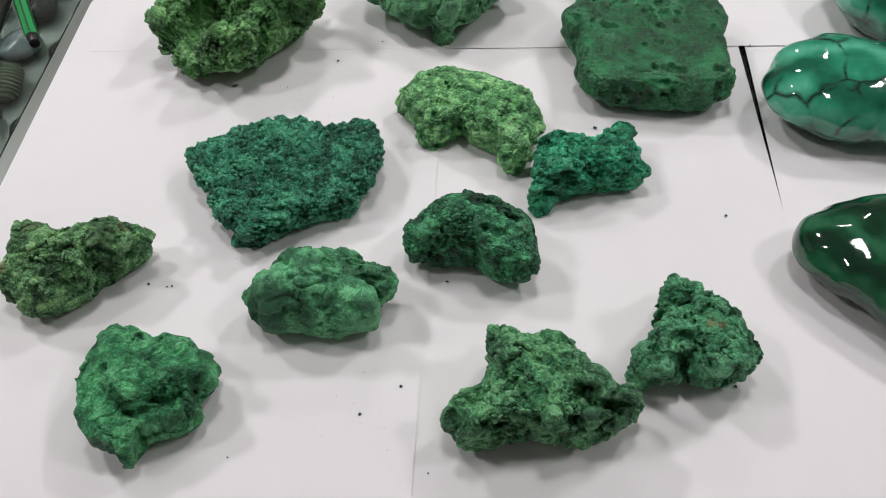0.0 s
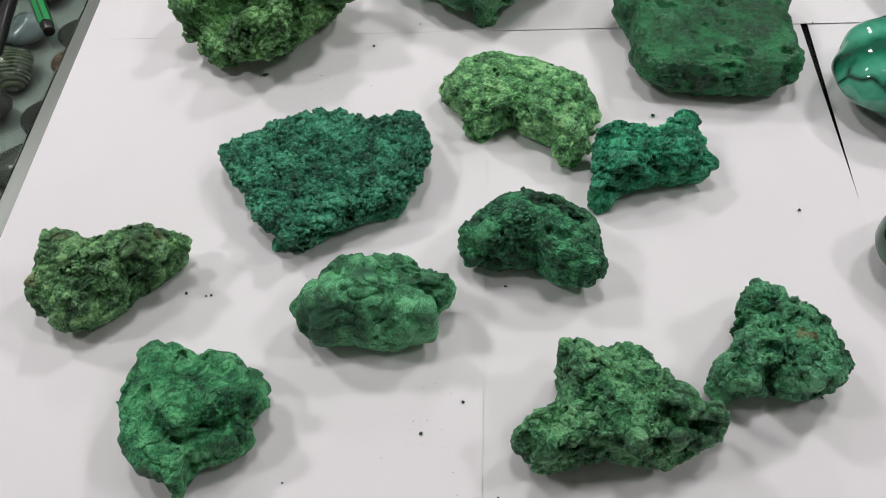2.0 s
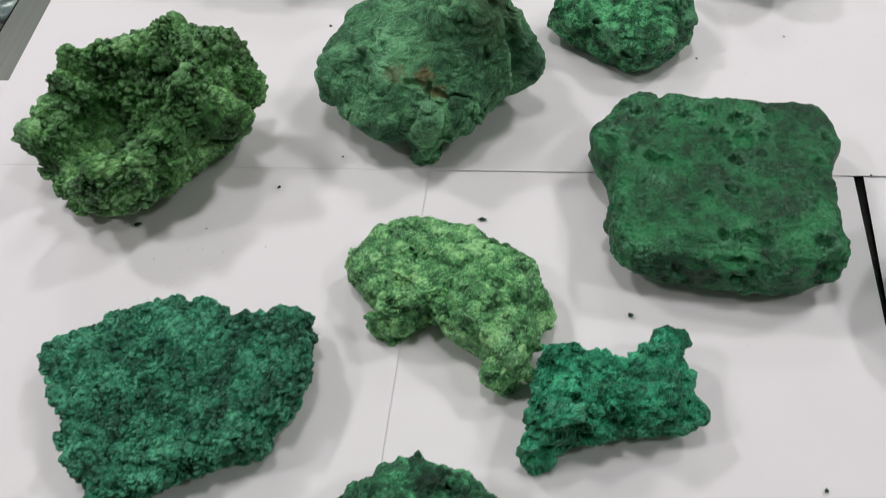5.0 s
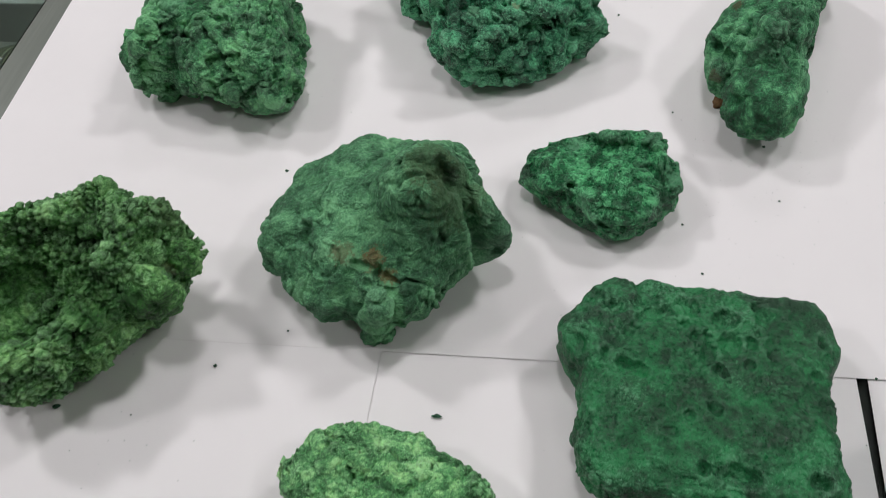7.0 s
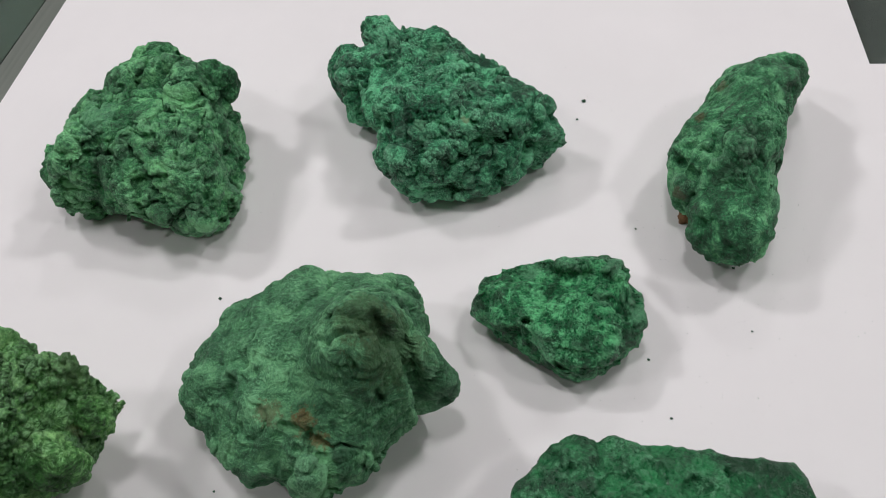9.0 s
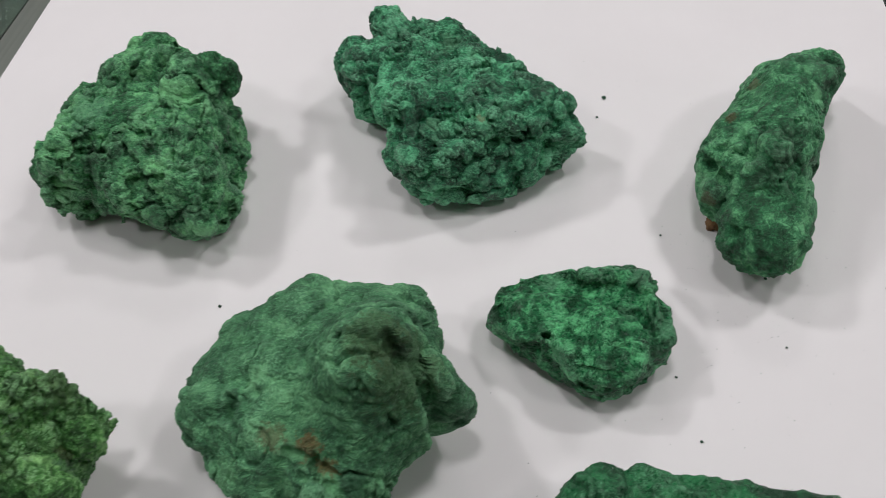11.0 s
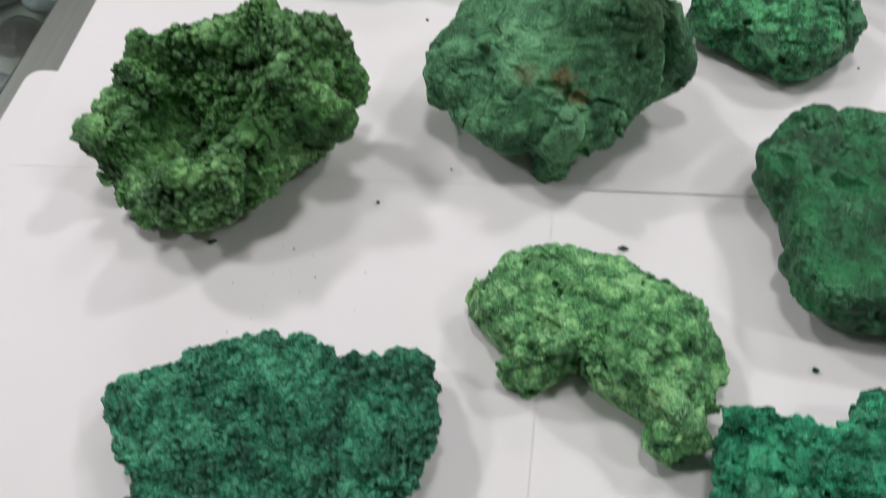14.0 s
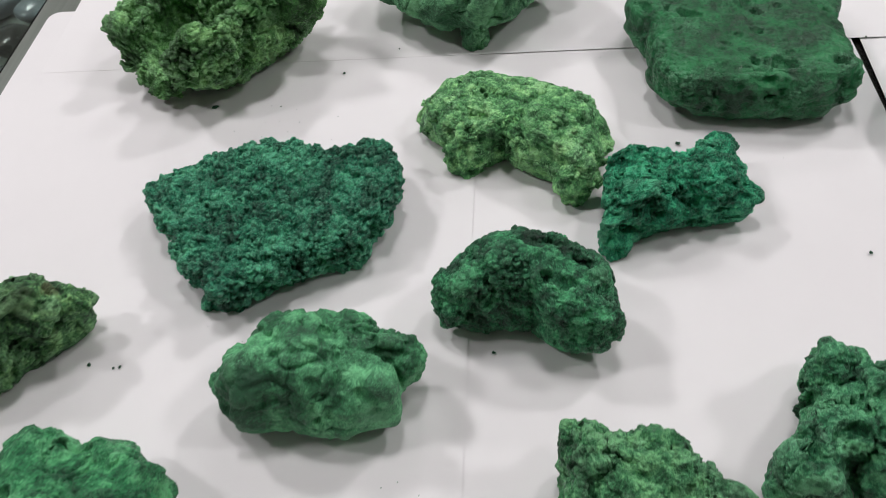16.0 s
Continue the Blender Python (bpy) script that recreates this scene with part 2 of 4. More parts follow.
def nearest_cells(p, seed):
    """Distances to the nearest and the second scattered point, the way from the nearest, and a number of its own."""
    b = np.floor(p).astype(np.int64)
    d1, d2 = np.full(len(p), 9.0), np.full(len(p), 9.0)
    way, own = np.zeros_like(p), np.zeros(len(p))
    for dx in (-1, 0, 1):
        for dy in (-1, 0, 1):
            for dz in (-1, 0, 1):
                c = b + (dx, dy, dz)
                h = [cell_hash(c[:, 0], c[:, 1], c[:, 2], seed + 31 * a) for a in range(3)]
                v = p - c - 0.1 - 0.8 * np.stack(h, 1)
                d = np.sqrt((v ** 2).sum(1))
                d2 = np.minimum(d2, np.maximum(d1, d))
                near = d < d1
                d1 = np.where(near, d, d1)
                way[near], own[near] = v[near], h[1][near]
    return d1, d2, way, own


def warped(q, seed, amount=0.25):
    return q + amount * np.stack([value_noise(q * 1.7 + s, seed + 5 + s) for s in (0, 1, 2)], 1)


def relief_layer(kind, p, scale, seed):
    q = p / scale + seed * 3.7
    if kind == "lumps":
        return fractal(q, seed, 3)
    if kind == "ridges":
        return 1 - 2.2 * np.abs(fractal(q, seed, 4, 0.55))
    if kind == "buds":
        d1, d2, _, _ = nearest_cells(warped(q, seed), seed)
        return 1 - 1.9 * d1 * d1 - 0.55 * np.exp(-((d2 - d1) / 0.12) ** 2)
    if kind == "patchy":
        return relief_layer("buds", p, scale, seed) * np.clip(0.5 + 1.4 * fractal(p / 0.025 + seed, seed + 3, 2), 0.05, 1)
    if kind == "tufts":
        return relief_layer("grit", p, scale, seed) * np.clip(0.4 + 1.5 * fractal(p / 0.02 + seed, seed + 3, 2), 0.12, 1)
    if kind == "creases":
        return -np.exp(-(fractal(q, seed, 3) / 0.07) ** 2) * np.clip(0.5 + 1.5 * value_noise(q * 1.3 + 9, seed + 8), 0, 1)
    if kind == "grit":
        d1, d2, _, own = nearest_cells(warped(q, seed, 0.35), seed)
        return 0.9 * own + 1 - 1.6 * d1 ** 1.4 - 0.9 * np.exp(-((d2 - d1) / 0.2) ** 2)
    if kind == "sprays":
        d1, d2, way, own = nearest_cells(warped(q, seed, 0.2), seed)
        rays = way / np.maximum(d1, 1e-6)[:, None]
        fan = 1 - 2 * np.abs(value_noise(rays * 4.5 + 40 * own[:, None], seed + 2))
        return own + 1 - 1.5 * d1 * d1 + 0.45 * fan * np.clip(d1 * 2.2, 0, 1) - 0.5 * np.exp(-((d2 - d1) / 0.1) ** 2)
    if kind == "plates":
        _, d2, way, own = nearest_cells(warped(q, seed, 0.15), seed)
        tilt = np.stack([np.sin(own * 37), np.sin(own * 71 + 1), np.sin(own * 113 + 2)], 1)
        return 1.4 * own + (way * tilt).sum(1)
    if kind == "pits":
        d1 = nearest_cells(q, seed)[0]
        keep = np.clip((value_noise(q * 0.6, seed + 9) - 0.05) * 3.0, 0, 1)
        return -np.clip(1 - (d1 / 0.42) ** 2, 0, 1) ** 0.7 * keep
    if kind == "fibres":
        return fractal(q * np.array((0.25, 1.0, 1.0)) * 1.6, seed, 3, 0.6)
    return fractal(q, seed, 2)


SPHERES = {}


def cube_sphere(n):
    if n not in SPHERES:
        ids, pts, quads = {}, [], []

        def vid(c):
            if c not in ids:
                ids[c] = len(pts)
                pts.append(c)
            return ids[c]
        for axis in range(3):
            for side in (0, n):
                for i in range(n):
                    for j in range(n):
                        ring = [(i, j), (i + 1, j), (i + 1, j + 1), (i, j + 1)]
                        if side == 0:
                            ring.reverse()
                        q = []
                        for a, b in ring:
                            c = [0, 0, 0]
                            c[axis], c[(axis + 1) % 3], c[(axis + 2) % 3] = side, a, b
                            q.append(vid(tuple(c)))
                        quads.append(q)
        d = np.tan((np.array(pts, float) / n * 2 - 1) * math.pi / 4)
        d /= np.linalg.norm(d, axis=1)[:, None]
        SPHERES[n] = d, np.array(quads, np.int32)
    return SPHERES[n]


def normals_of(p, quads):
    a, b, c, d = (p[quads[:, i]] for i in range(4))
    fn = np.cross(c - a, d - b)
    out = np.stack([sum(np.bincount(quads[:, i], fn[:, k], len(p)) for i in range(4)) for k in range(3)], 1)
    return out / np.maximum(np.linalg.norm(out, axis=1), 1e-12)[:, None]


def around(radii, theta):
    """A closed smooth curve of radii (mm) over the angle."""
    r = np.array(radii, float) / 1000
    n = len(r)
    u = (theta / (2 * math.pi) * n) % n
    i = np.floor(u).astype(int)
    f = u - i
    p0, p1, p2, p3 = (r[(i + k) % n] for k in (-1, 0, 1, 2))
    return p1 + 0.5 * f * (p2 - p0 + f * (2 * p0 - 5 * p1 + 4 * p2 - p3 + f * (3 * (p1 - p2) + p3 - p0)))


def stone_shape(radii, height, layers, forms=(), flat=0.5, belt=0.35, slope=(0, 0), under=0.12, n=84, seed=1, ragged=0.06, facets=0, bite=0.1, marks=()):
    """Points and faces of a stone: outline, height, large forms (dx, dy, rx, ry, turn, rise) on its upper side, broken facets, layers of relief,
    and marks (from, to, half width, rise, all in mm): bosses and ledges that stand out, cracks and hollows that go in."""
    d, quads = cube_sphere(n)
    d = d + np.array((0, 0, 0.5))
    d = d / np.linalg.norm(d, axis=1)[:, None]
    theta = np.arctan2(d[:, 1], d[:, 0])
    s, c = np.hypot(d[:, 0], d[:, 1]), d[:, 2]
    k = 2 / flat
    m = (np.abs(s) ** k + np.abs(c) ** k) ** (-1 / k)
    s2, c2 = s * m, c * m
    r = around(radii, theta) * (1 + ragged * value_noise(np.stack([3 * np.cos(theta), 3 * np.sin(theta), c], 1) * 2.2 + seed, seed))
    low = np.clip(-c2, 0, 1)
    rho = r * s2 * (1 - under * low)
    px, py = rho * np.cos(theta), rho * np.sin(theta)
    mean = r.mean()
    zb = belt * height
    tilt = 1 + slope[0] * px / mean + slope[1] * py / mean
    pz = np.where(c2 > 0, zb + (height - zb) * c2 * tilt, zb * (1 + c2))
    rnd = np.random.RandomState(seed)
    for _ in range(facets):
        a, e = rnd.uniform(0, 6.283), rnd.uniform(0.25, 1.3)
        nx, ny, nz = math.cos(a) * math.cos(e), math.sin(a) * math.cos(e), math.sin(e)
        h = nx * px + ny * py + nz * (pz - zb) * 1.0
        over = np.maximum(h - (1 - bite * rnd.uniform(0.5, 1.6)) * h.max(), 0) * 0.92
        px, py, pz = px - nx * over, py - ny * over, pz - nz * over
    top = np.clip((c2 + 0.35) / 0.7, 0, 1)
    top = top * top * (3 - 2 * top)
    for dx, dy, rx, ry, turn, rise in forms:
        a = radians(turn)
        u = ((px - dx) * math.cos(a) + (py - dy) * math.sin(a)) / rx
        v = (-(px - dx) * math.sin(a) + (py - dy) * math.cos(a)) / ry
        pz = pz + rise * np.exp(-(u * u + v * v) ** 1.5) * top
    p = np.stack([px, py, pz], 1)
    for i, (kind, scale, amp) in enumerate(layers):
        nn = normals_of(p, quads)
        f = relief_layer(kind, p + 0.3, scale, seed * 7 + i)
        p = p + nn * (amp * (f - f.mean()))[:, None]
        if i == 0:
            nn = normals_of(p, quads)
            for x0, y0, z0, x1, y1, z1, wide, rise in marks:
                a, e = np.array((x0, y0, z0)) / 1000, np.array((x1 - x0, y1 - y0, z1 - z0)) / 1000
                along = np.clip(((p - a) @ e) / max(e @ e, 1e-9), 0, 1)
                off = np.linalg.norm(p - a - along[:, None] * e, axis=1) * 1000 / wide
                off = off * (1 + 0.35 * value_noise(p / (0.0012 * wide) + seed, seed + 4))
                p = p + nn * (rise / 1000 * np.clip(1 - off ** 2, 0, 1) ** 0.7)[:, None]
    p[:, 2] = np.maximum(p[:, 2] - np.percentile(p[:, 2], 1.5), 0.0)
    return p, quads


def relief_tips(p, quads, reach):
    """How far each point stands out above its surroundings, 0 to 1."""
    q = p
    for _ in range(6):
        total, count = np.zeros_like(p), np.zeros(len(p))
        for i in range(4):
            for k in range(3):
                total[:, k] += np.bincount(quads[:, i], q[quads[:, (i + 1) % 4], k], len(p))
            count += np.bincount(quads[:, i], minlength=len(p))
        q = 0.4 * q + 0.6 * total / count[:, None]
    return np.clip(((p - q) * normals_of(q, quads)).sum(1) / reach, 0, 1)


def stone(name, label, mat, x, y, radii, height, layers, forms=(), flat=0.5, belt=0.35, group="raw malachite specimens", category="mineral specimen", **shape):
    """A stone that lies on the paper."""
    p, quads = stone_shape(radii, height, layers, forms, flat, belt, **shape)
    me = bpy.data.meshes.new(name)
    me.vertices.add(len(p))
    me.vertices.foreach_set("co", p.astype(np.float32).ravel())
    me.loops.add(quads.size)
    me.loops.foreach_set("vertex_index", quads.ravel())
    me.polygons.add(len(quads))
    me.polygons.foreach_set("loop_start", np.arange(0, quads.size, 4, dtype=np.int32))
    me.update(calc_edges=True)
    me.shade_smooth()
    me.attributes.new("relief_tips", "FLOAT", "POINT").data.foreach_set("value", relief_tips(p, quads, 0.0009).astype(np.float32))
    me.materials.append(mat)
    ob = new(name, me)
    ob.location = (x, y, 0.001)
    return tagged(ob, label, category, group)


def lobe(host, name, dx, dy, z, rx, ry, rz, seed):
    """A rounded growth that sits half sunk in its stone."""
    d, quads = cube_sphere(30)
    p = d * np.array((rx, ry, rz)) * (1 + 0.12 * value_noise(d * 1.6 + seed, seed))[:, None]
    for i, (kind, scale, amp) in enumerate((("lumps", 0.012, 0.0022), ("ridges", 0.007, 0.0011), ("buds", 0.004, 0.0004), ("fine", 0.002, 0.0003))):
        p = p + normals_of(p, quads) * (amp * relief_layer(kind, p + 0.3, scale, seed + i))[:, None]
    me = bpy.data.meshes.new(name)
    me.from_pydata((p + np.array((dx, dy, z - 0.45 * rz))).tolist(), [], quads.tolist())
    me.shade_smooth()
    me.materials.append(MATRIX if name == "matrix_patch" else host.data.materials[0])
    ob = new(name, me)
    ob.parent = host
    if name == "matrix_patch":
        tagged(ob, "rusty brown matrix crust")
    return ob


# ---- the room ----
def slab(name, bounds, mat, label=""):
    return tagged(mesh_object(name, box(*bounds), mat, label=label), label, kind="structure")


slab("floor", (-3.2, 3.6, -2.6, 4.4, -1.0, -0.95), FLOOR, "grey tiled shop floor around the counter")
slab("ceiling", (-3.2, 3.6, -2.6, 4.4, 1.9, 1.95), CEILING, "white painted ceiling with square lamps")
slab("wall_west", (-3.25, -3.2, -2.6, 4.4, -0.95, 1.9), WALL)
slab("wall_east", (3.6, 3.65, -2.6, 4.4, -0.95, 1.9), WALL)
slab("wall_south", (-3.2, 3.6, -2.65, -2.6, -0.95, 1.9), WALL)
slab("wall_north", (-3.2, 3.6, 4.4, 4.45, -0.95, 1.9), WALL)


def ceiling_lamp(x, y, watts, size):
    thing = empty("ceiling_light", pose(x, y, 1.9))
    tagged(thing, "square white ceiling light with a glowing diffuser", "ceiling light", "ceiling lights")
    h = size / 2
    part("frame", box(-h - 0.02, h + 0.02, -h - 0.02, h + 0.02, -0.05, -0.002, 0.006), FRAME_WHITE, thing)
    part("diffuser", box(-h, h, -h, h, -0.056, -0.051), GLOW, thing, "glowing white diffuser")
    data = bpy.data.lights.new("lamp", "AREA")
    data.energy, data.size, data.color = watts, size, (1.0, 0.965, 0.985)
    lamp = new("lamp", data)
    lamp.location = (x, y, 1.9 - 0.062)


for x, y, watts, size in LAMPS:
    ceiling_lamp(x, y, watts, size)


# ---- the glass counter ----
def counter():
    thing = empty("glass_counter", pose(0, 0, 0))
    tagged(thing, "glass display counter with grey metal edge strips", "display counter")
    part("base", box(-0.95, 1.3, -0.4, 1.75, -0.95, -0.28), CASE, thing)
    part("back_panel", box(-0.95, 1.3, 1.72, 1.75, -0.278, -0.012), CASE, thing)
    part("front_panel", box(-0.95, 1.3, -0.4, -0.37, -0.278, -0.012), CASE, thing)
    part("side_panel", box(-0.95, -0.92, -0.368, 1.718, -0.278, -0.012), CASE, thing)
    part("side_panel", box(1.27, 1.3, -0.368, 1.718, -0.278, -0.012), CASE, thing)
    part("divider", box(-0.16, -0.14, -0.366, 1.716, -0.278, -0.014), CASE, thing)
    part("edge_strip", box(-0.168, -0.118, -0.4, 1.75, -0.012, -0.0006, 0.0012), STRIP, thing, "scratched grey metal edge strip")
    pane = part("glass_top", box(-0.95, -0.169, -0.4, 1.75, -0.009, -0.002, 0.0008), GLASS, thing, "clear glass top pane")
    pane.visible_shadow = False
    # no counter part: added black sheet, stands in for the darkness below the gap
    part("gap_blackout", box(-0.1, 1.26, -0.36, 1.71, -0.016, -0.0105), BLACKOUT, thing, "added black sheet that keeps the paper gap dark")
    pane = part("glass_top", box(-0.117, 1.3, -0.4, 1.75, -0.009, -0.0012, 0.0008), GLASS, thing, "clear glass top pane")
    pane.visible_shadow = False


counter()


def display_tray():
    thing = empty("display_tray", pose(0, 0, -0.2775))
    tagged(thing, "shallow pale grey tray filled with tumbled pebbles", "tray")
    part("tray_floor", box(-0.9, -0.175, -0.2, 1.03, 0, 0.10), TRAY, thing)
    part("rim", box(-0.9, -0.175, 1.03, 1.042, 0, 0.15, 0.002), TRAY, thing, "pale raised tray rim")
    part("rim", box(-0.9, -0.175, -0.212, -0.2, 0, 0.15, 0.002), TRAY, thing)


display_tray()


# ---- the paper ----
def sheet(x0, x1, y0, y1, turn, z, label, round_corner=0.0):
    bm = bmesh.new()
    cx, cy = (x0 + x1) / 2, (y0 + y1) / 2
    w, h, r = (x1 - x0) / 2, (y1 - y0) / 2, max(round_corner, 0.0005)
    ring = []
    for sx, sy, a0 in ((1, 1, 0), (-1, 1, 90), (-1, -1, 180), (1, -1, 270)):
        for k in range(5):
            a = radians(a0 + 22.5 * k)
            ring.append(bm.verts.new((sx * (w - r) + r * math.cos(a), sy * (h - r) + r * math.sin(a), 0)))
    face = bm.faces.new(ring)
    up = bmesh.ops.extrude_face_region(bm, geom=[face])
    bmesh.ops.translate(bm, verts=[v for v in up["geom"] if isinstance(v, bmesh.types.BMVert)], vec=(0, 0, 0.0001))
    bmesh.ops.recalc_face_normals(bm, faces=bm.faces)
    ob = mesh_object("paper_sheet", bm, PAPER)
    ob.matrix_basis = pose(cx, cy, z, 0, 0, turn)
    return tagged(ob, label, "paper", "paper sheets on the counter")


sheet(0.3680, 0.668, 0.19, 0.612, -0.2, 0.0, "white paper sheet under the polished stones")
sheet(0.40, 0.70, 0.49, 0.918, 0.3, 0.00012, "white paper sheet tucked under its neighbours")
sheet(0.10, 0.3687, 0.20, 0.64, 1.5, 0.0002, "white paper sheet beside a dark narrow gap")
sheet(-0.1555, 0.144, 0.22, 0.664, 0.3, 0.0008, "white paper sheet at the counter's metal edge", 0.008)
sheet(-0.144, 0.434, 0.602, 1.09, 1.5, 0.00093, "large white paper sheet overlapping the others")

# ---- raw malachite specimens ----
RUST, OLIVE, BROWN, BLACK, TAN, PALE, VIVID, SOFT, DIM = (0.22, 0.075, 0.015), (0.065, 0.125, 0.045), (0.12, 0.06, 0.02), (0.006, 0.012, 0.008), (0.26, 0.2, 0.1), (0.2, 0.42, 0.22), (0.02, 0.13, 0.018), (0.13, 0.38, 0.2), (0.012, 0.06, 0.028)
m_d = malachite("teal_crystal_crust", (0.006, 0.055, 0.036), (0.018, 0.18, 0.108), (0.1, 0.42, 0.27), 420, 45, 0.1, 0.5, 0.2, (), 1.5, 0.4)
m_e = malachite("soft_green_velvet", (0.009, 0.05, 0.024), (0.028, 0.13, 0.06), (0.09, 0.27, 0.14), 520, 32, 0.07, 0.7, 0.4, relief=0.6, spots=((-0.0278, -0.0193, 0.0372, 0.0170, DIM), (0.0269, -0.0214, 0.0242, 0.0076, SOFT),))
m_f = malachite("dark_green_velvet", (0.003, 0.025, 0.013), (0.011, 0.09, 0.042), (0.06, 0.27, 0.13), 420, 60, 0.08, 0.6, 0.3, spots=((0.0028, 0.0107, 0.0427, 0.0064, BLACK), (0.0166, 0.0079, 0.0390, 0.0056, BLACK), (0.0311, -0.0075, 0.0397, 0.0055, SOFT),))
m_t = malachite("bright_teal_fibres", (0.008, 0.09, 0.052), (0.016, 0.23, 0.125), (0.065, 0.43, 0.25), 380, 50, 0.08, 0.5, 0.2, (), 1.5, 0.3, spray=0.012, rays=7.0)
m_l = malachite("pale_green_fibres", (0.018, 0.085, 0.028), (0.075, 0.235, 0.09), (0.24, 0.44, 0.2), 330, 60, 0.16, spray=0.007, rays=4.5)
m_h = malachite("mossy_green", (0.014, 0.045, 0.02), (0.055, 0.155, 0.06), (0.2, 0.35, 0.16), 300, 65, 0.12, 0.7, 0.2, spots=((0.0324, 0.0194, 0.0395, 0.0046, BROWN), (-0.0192, 0.0138, 0.0461, 0.0061, BROWN), (-0.0348, -0.0088, 0.0361, 0.0048, TAN), (0.0248, 0.0082, 0.0451, 0.0100, OLIVE),))
m_i = malachite("mid_green_silk", (0.005, 0.05, 0.022), (0.02, 0.14, 0.058), (0.085, 0.3, 0.14), 420, 50, 0.08)
m_j = malachite("grey_green_fibres", (0.007, 0.045, 0.018), (0.032, 0.14, 0.06), (0.13, 0.31, 0.15), 360, 60, 0.1)
m_n = malachite("cool_green_broken", (0.007, 0.045, 0.022), (0.024, 0.135, 0.065), (0.1, 0.3, 0.16), 330, 55, 0.1, 0.6, 0.2, spots=((0.0038, -0.0100, 0.0446, 0.0034, RUST), (0.0094, -0.0100, 0.0446, 0.0027, RUST), (-0.0355, -0.0260, 0.0204, 0.0053, BLACK),))
m_s = malachite("emerald_pitted", (0.0011, 0.024, 0.0085), (0.0028, 0.054, 0.018), (0.008, 0.096, 0.033), 300, 40, 0.09, 0.48, 0.0, (), 0.7, 0.12, 0.004, 3.0, 0.5)
m_g = malachite("yellow_green_sprays", (0.012, 0.05, 0.01), (0.05, 0.155, 0.04), (0.17, 0.32, 0.13), 320, 50, 0.12, 0.6, 0.2, spray=0.012, rays=6.0, spots=((0.0537, 0.0294, 0.0641, 0.0112, OLIVE), (0.0539, 0.0114, 0.0418, 0.0060, BROWN), (0.0509, 0.0019, 0.0393, 0.0114, PALE), (0.0294, -0.0178, 0.0497, 0.0243, VIVID),))
m_m = malachite("sage_green_felt", (0.018, 0.075, 0.036), (0.042, 0.14, 0.068), (0.095, 0.24, 0.125), 420, 40, 0.09, 0.75, 0.35, spray=0.018, rays=8.0, spots=((0.0029, -0.0316, 0.0529, 0.0067, RUST), (0.0110, -0.0332, 0.0444, 0.0060, RUST), (-0.0120, -0.0274, 0.0512, 0.0061, BROWN), (0.0422, -0.0093, 0.0756, 0.0201, OLIVE), (0.0311, -0.0044, 0.0904, 0.0143, OLIVE), (0.0389, -0.0032, 0.0800, 0.0045, BLACK),))
m_k = malachite("emerald_silky", (0.002, 0.032, 0.011), (0.007, 0.088, 0.032), (0.07, 0.28, 0.13), 260, 70, 0.11, 0.45, 0.25, spots=((0.0277, 0.0229, 0.0297, 0.0064, SOFT), (0.0391, -0.0030, 0.0259, 0.0062, SOFT), (-0.0129, 0.0196, 0.0254, 0.0057, SOFT), (0.0202, 0.0017, 0.0270, 0.0049, SOFT), (-0.0382, 0.0049, 0.0185, 0.0057, BLACK), (-0.0077, -0.0205, 0.0221, 0.0075, SOFT),))
m_a = malachite("warm_green_lumps", (0.008, 0.05, 0.02), (0.032, 0.15, 0.062), (0.12, 0.32, 0.15), 350, 45, 0.1, spots=((-0.0195, -0.0145, 0.0653, 0.0152, SOFT), (0.0550, -0.0273, 0.0223, 0.0059, SOFT),))
m_b = malachite("deep_green_grapes", (0.004, 0.035, 0.018), (0.016, 0.12, 0.06), (0.085, 0.32, 0.18), 330, 50, 0.15, 0.55, spots=((0.0255, -0.0459, 0.0530, 0.0031, TAN), (0.0008, -0.0484, 0.0509, 0.0047, SOFT), (0.0030, 0.0133, 0.0522, 0.0069, SOFT),))
m_c = malachite("forest_green_felt", (0.005, 0.04, 0.016), (0.02, 0.115, 0.05), (0.095, 0.28, 0.14), 420, 50, 0.08, 0.65, 0.3, spray=0.014, rays=8.0, spots=((-0.0125, 0.0195, 0.0477, 0.0050, BROWN), (-0.0254, -0.0035, 0.0465, 0.0040, BROWN), (-0.0362, -0.0423, 0.0263, 0.0055, BROWN),))

stone("malachite_plate", "flat teal malachite plate with a velvety crystal crust", m_d, 0.0427, 0.4547,
      [60, 63, 65, 68, 70, 73, 56, 49, 45, 47, 48, 47, 46, 45, 43, 45, 47, 44, 52, 50, 56, 62, 67, 63, 55, 54, 51, 47, 44, 48, 47, 50, 51, 52, 54, 51, 49, 45, 43, 41, 40, 42, 42, 46, 52, 59, 55, 59], 0.0270,
      [("lumps", 0.03, 0.002), ("grit", 0.0075, 0.0017), ("grit", 0.0036, 0.0011)], [], 0.28, 0.5, n=130, seed=3, facets=3, bite=0.05,
      marks=[(-42.4, -10.5, 24.9, -42.7, 6.8, 26.2, 6.6, -3.0), (-9.1, -36.3, 25.6, 14.4, -39.5, 23.8, 4.7, -2.5), (-13.8, 34.1, 26.7, -33.7, 21.9, 25.9, 3.7, -2.0), (43.6, 31.6, 25.7, 58.6, 10.3, 25.6, 10.6, 2.0), (-9.1, -53.1, 21.7, -3.3, -48.8, 13.4, 6.1, 3.0)])
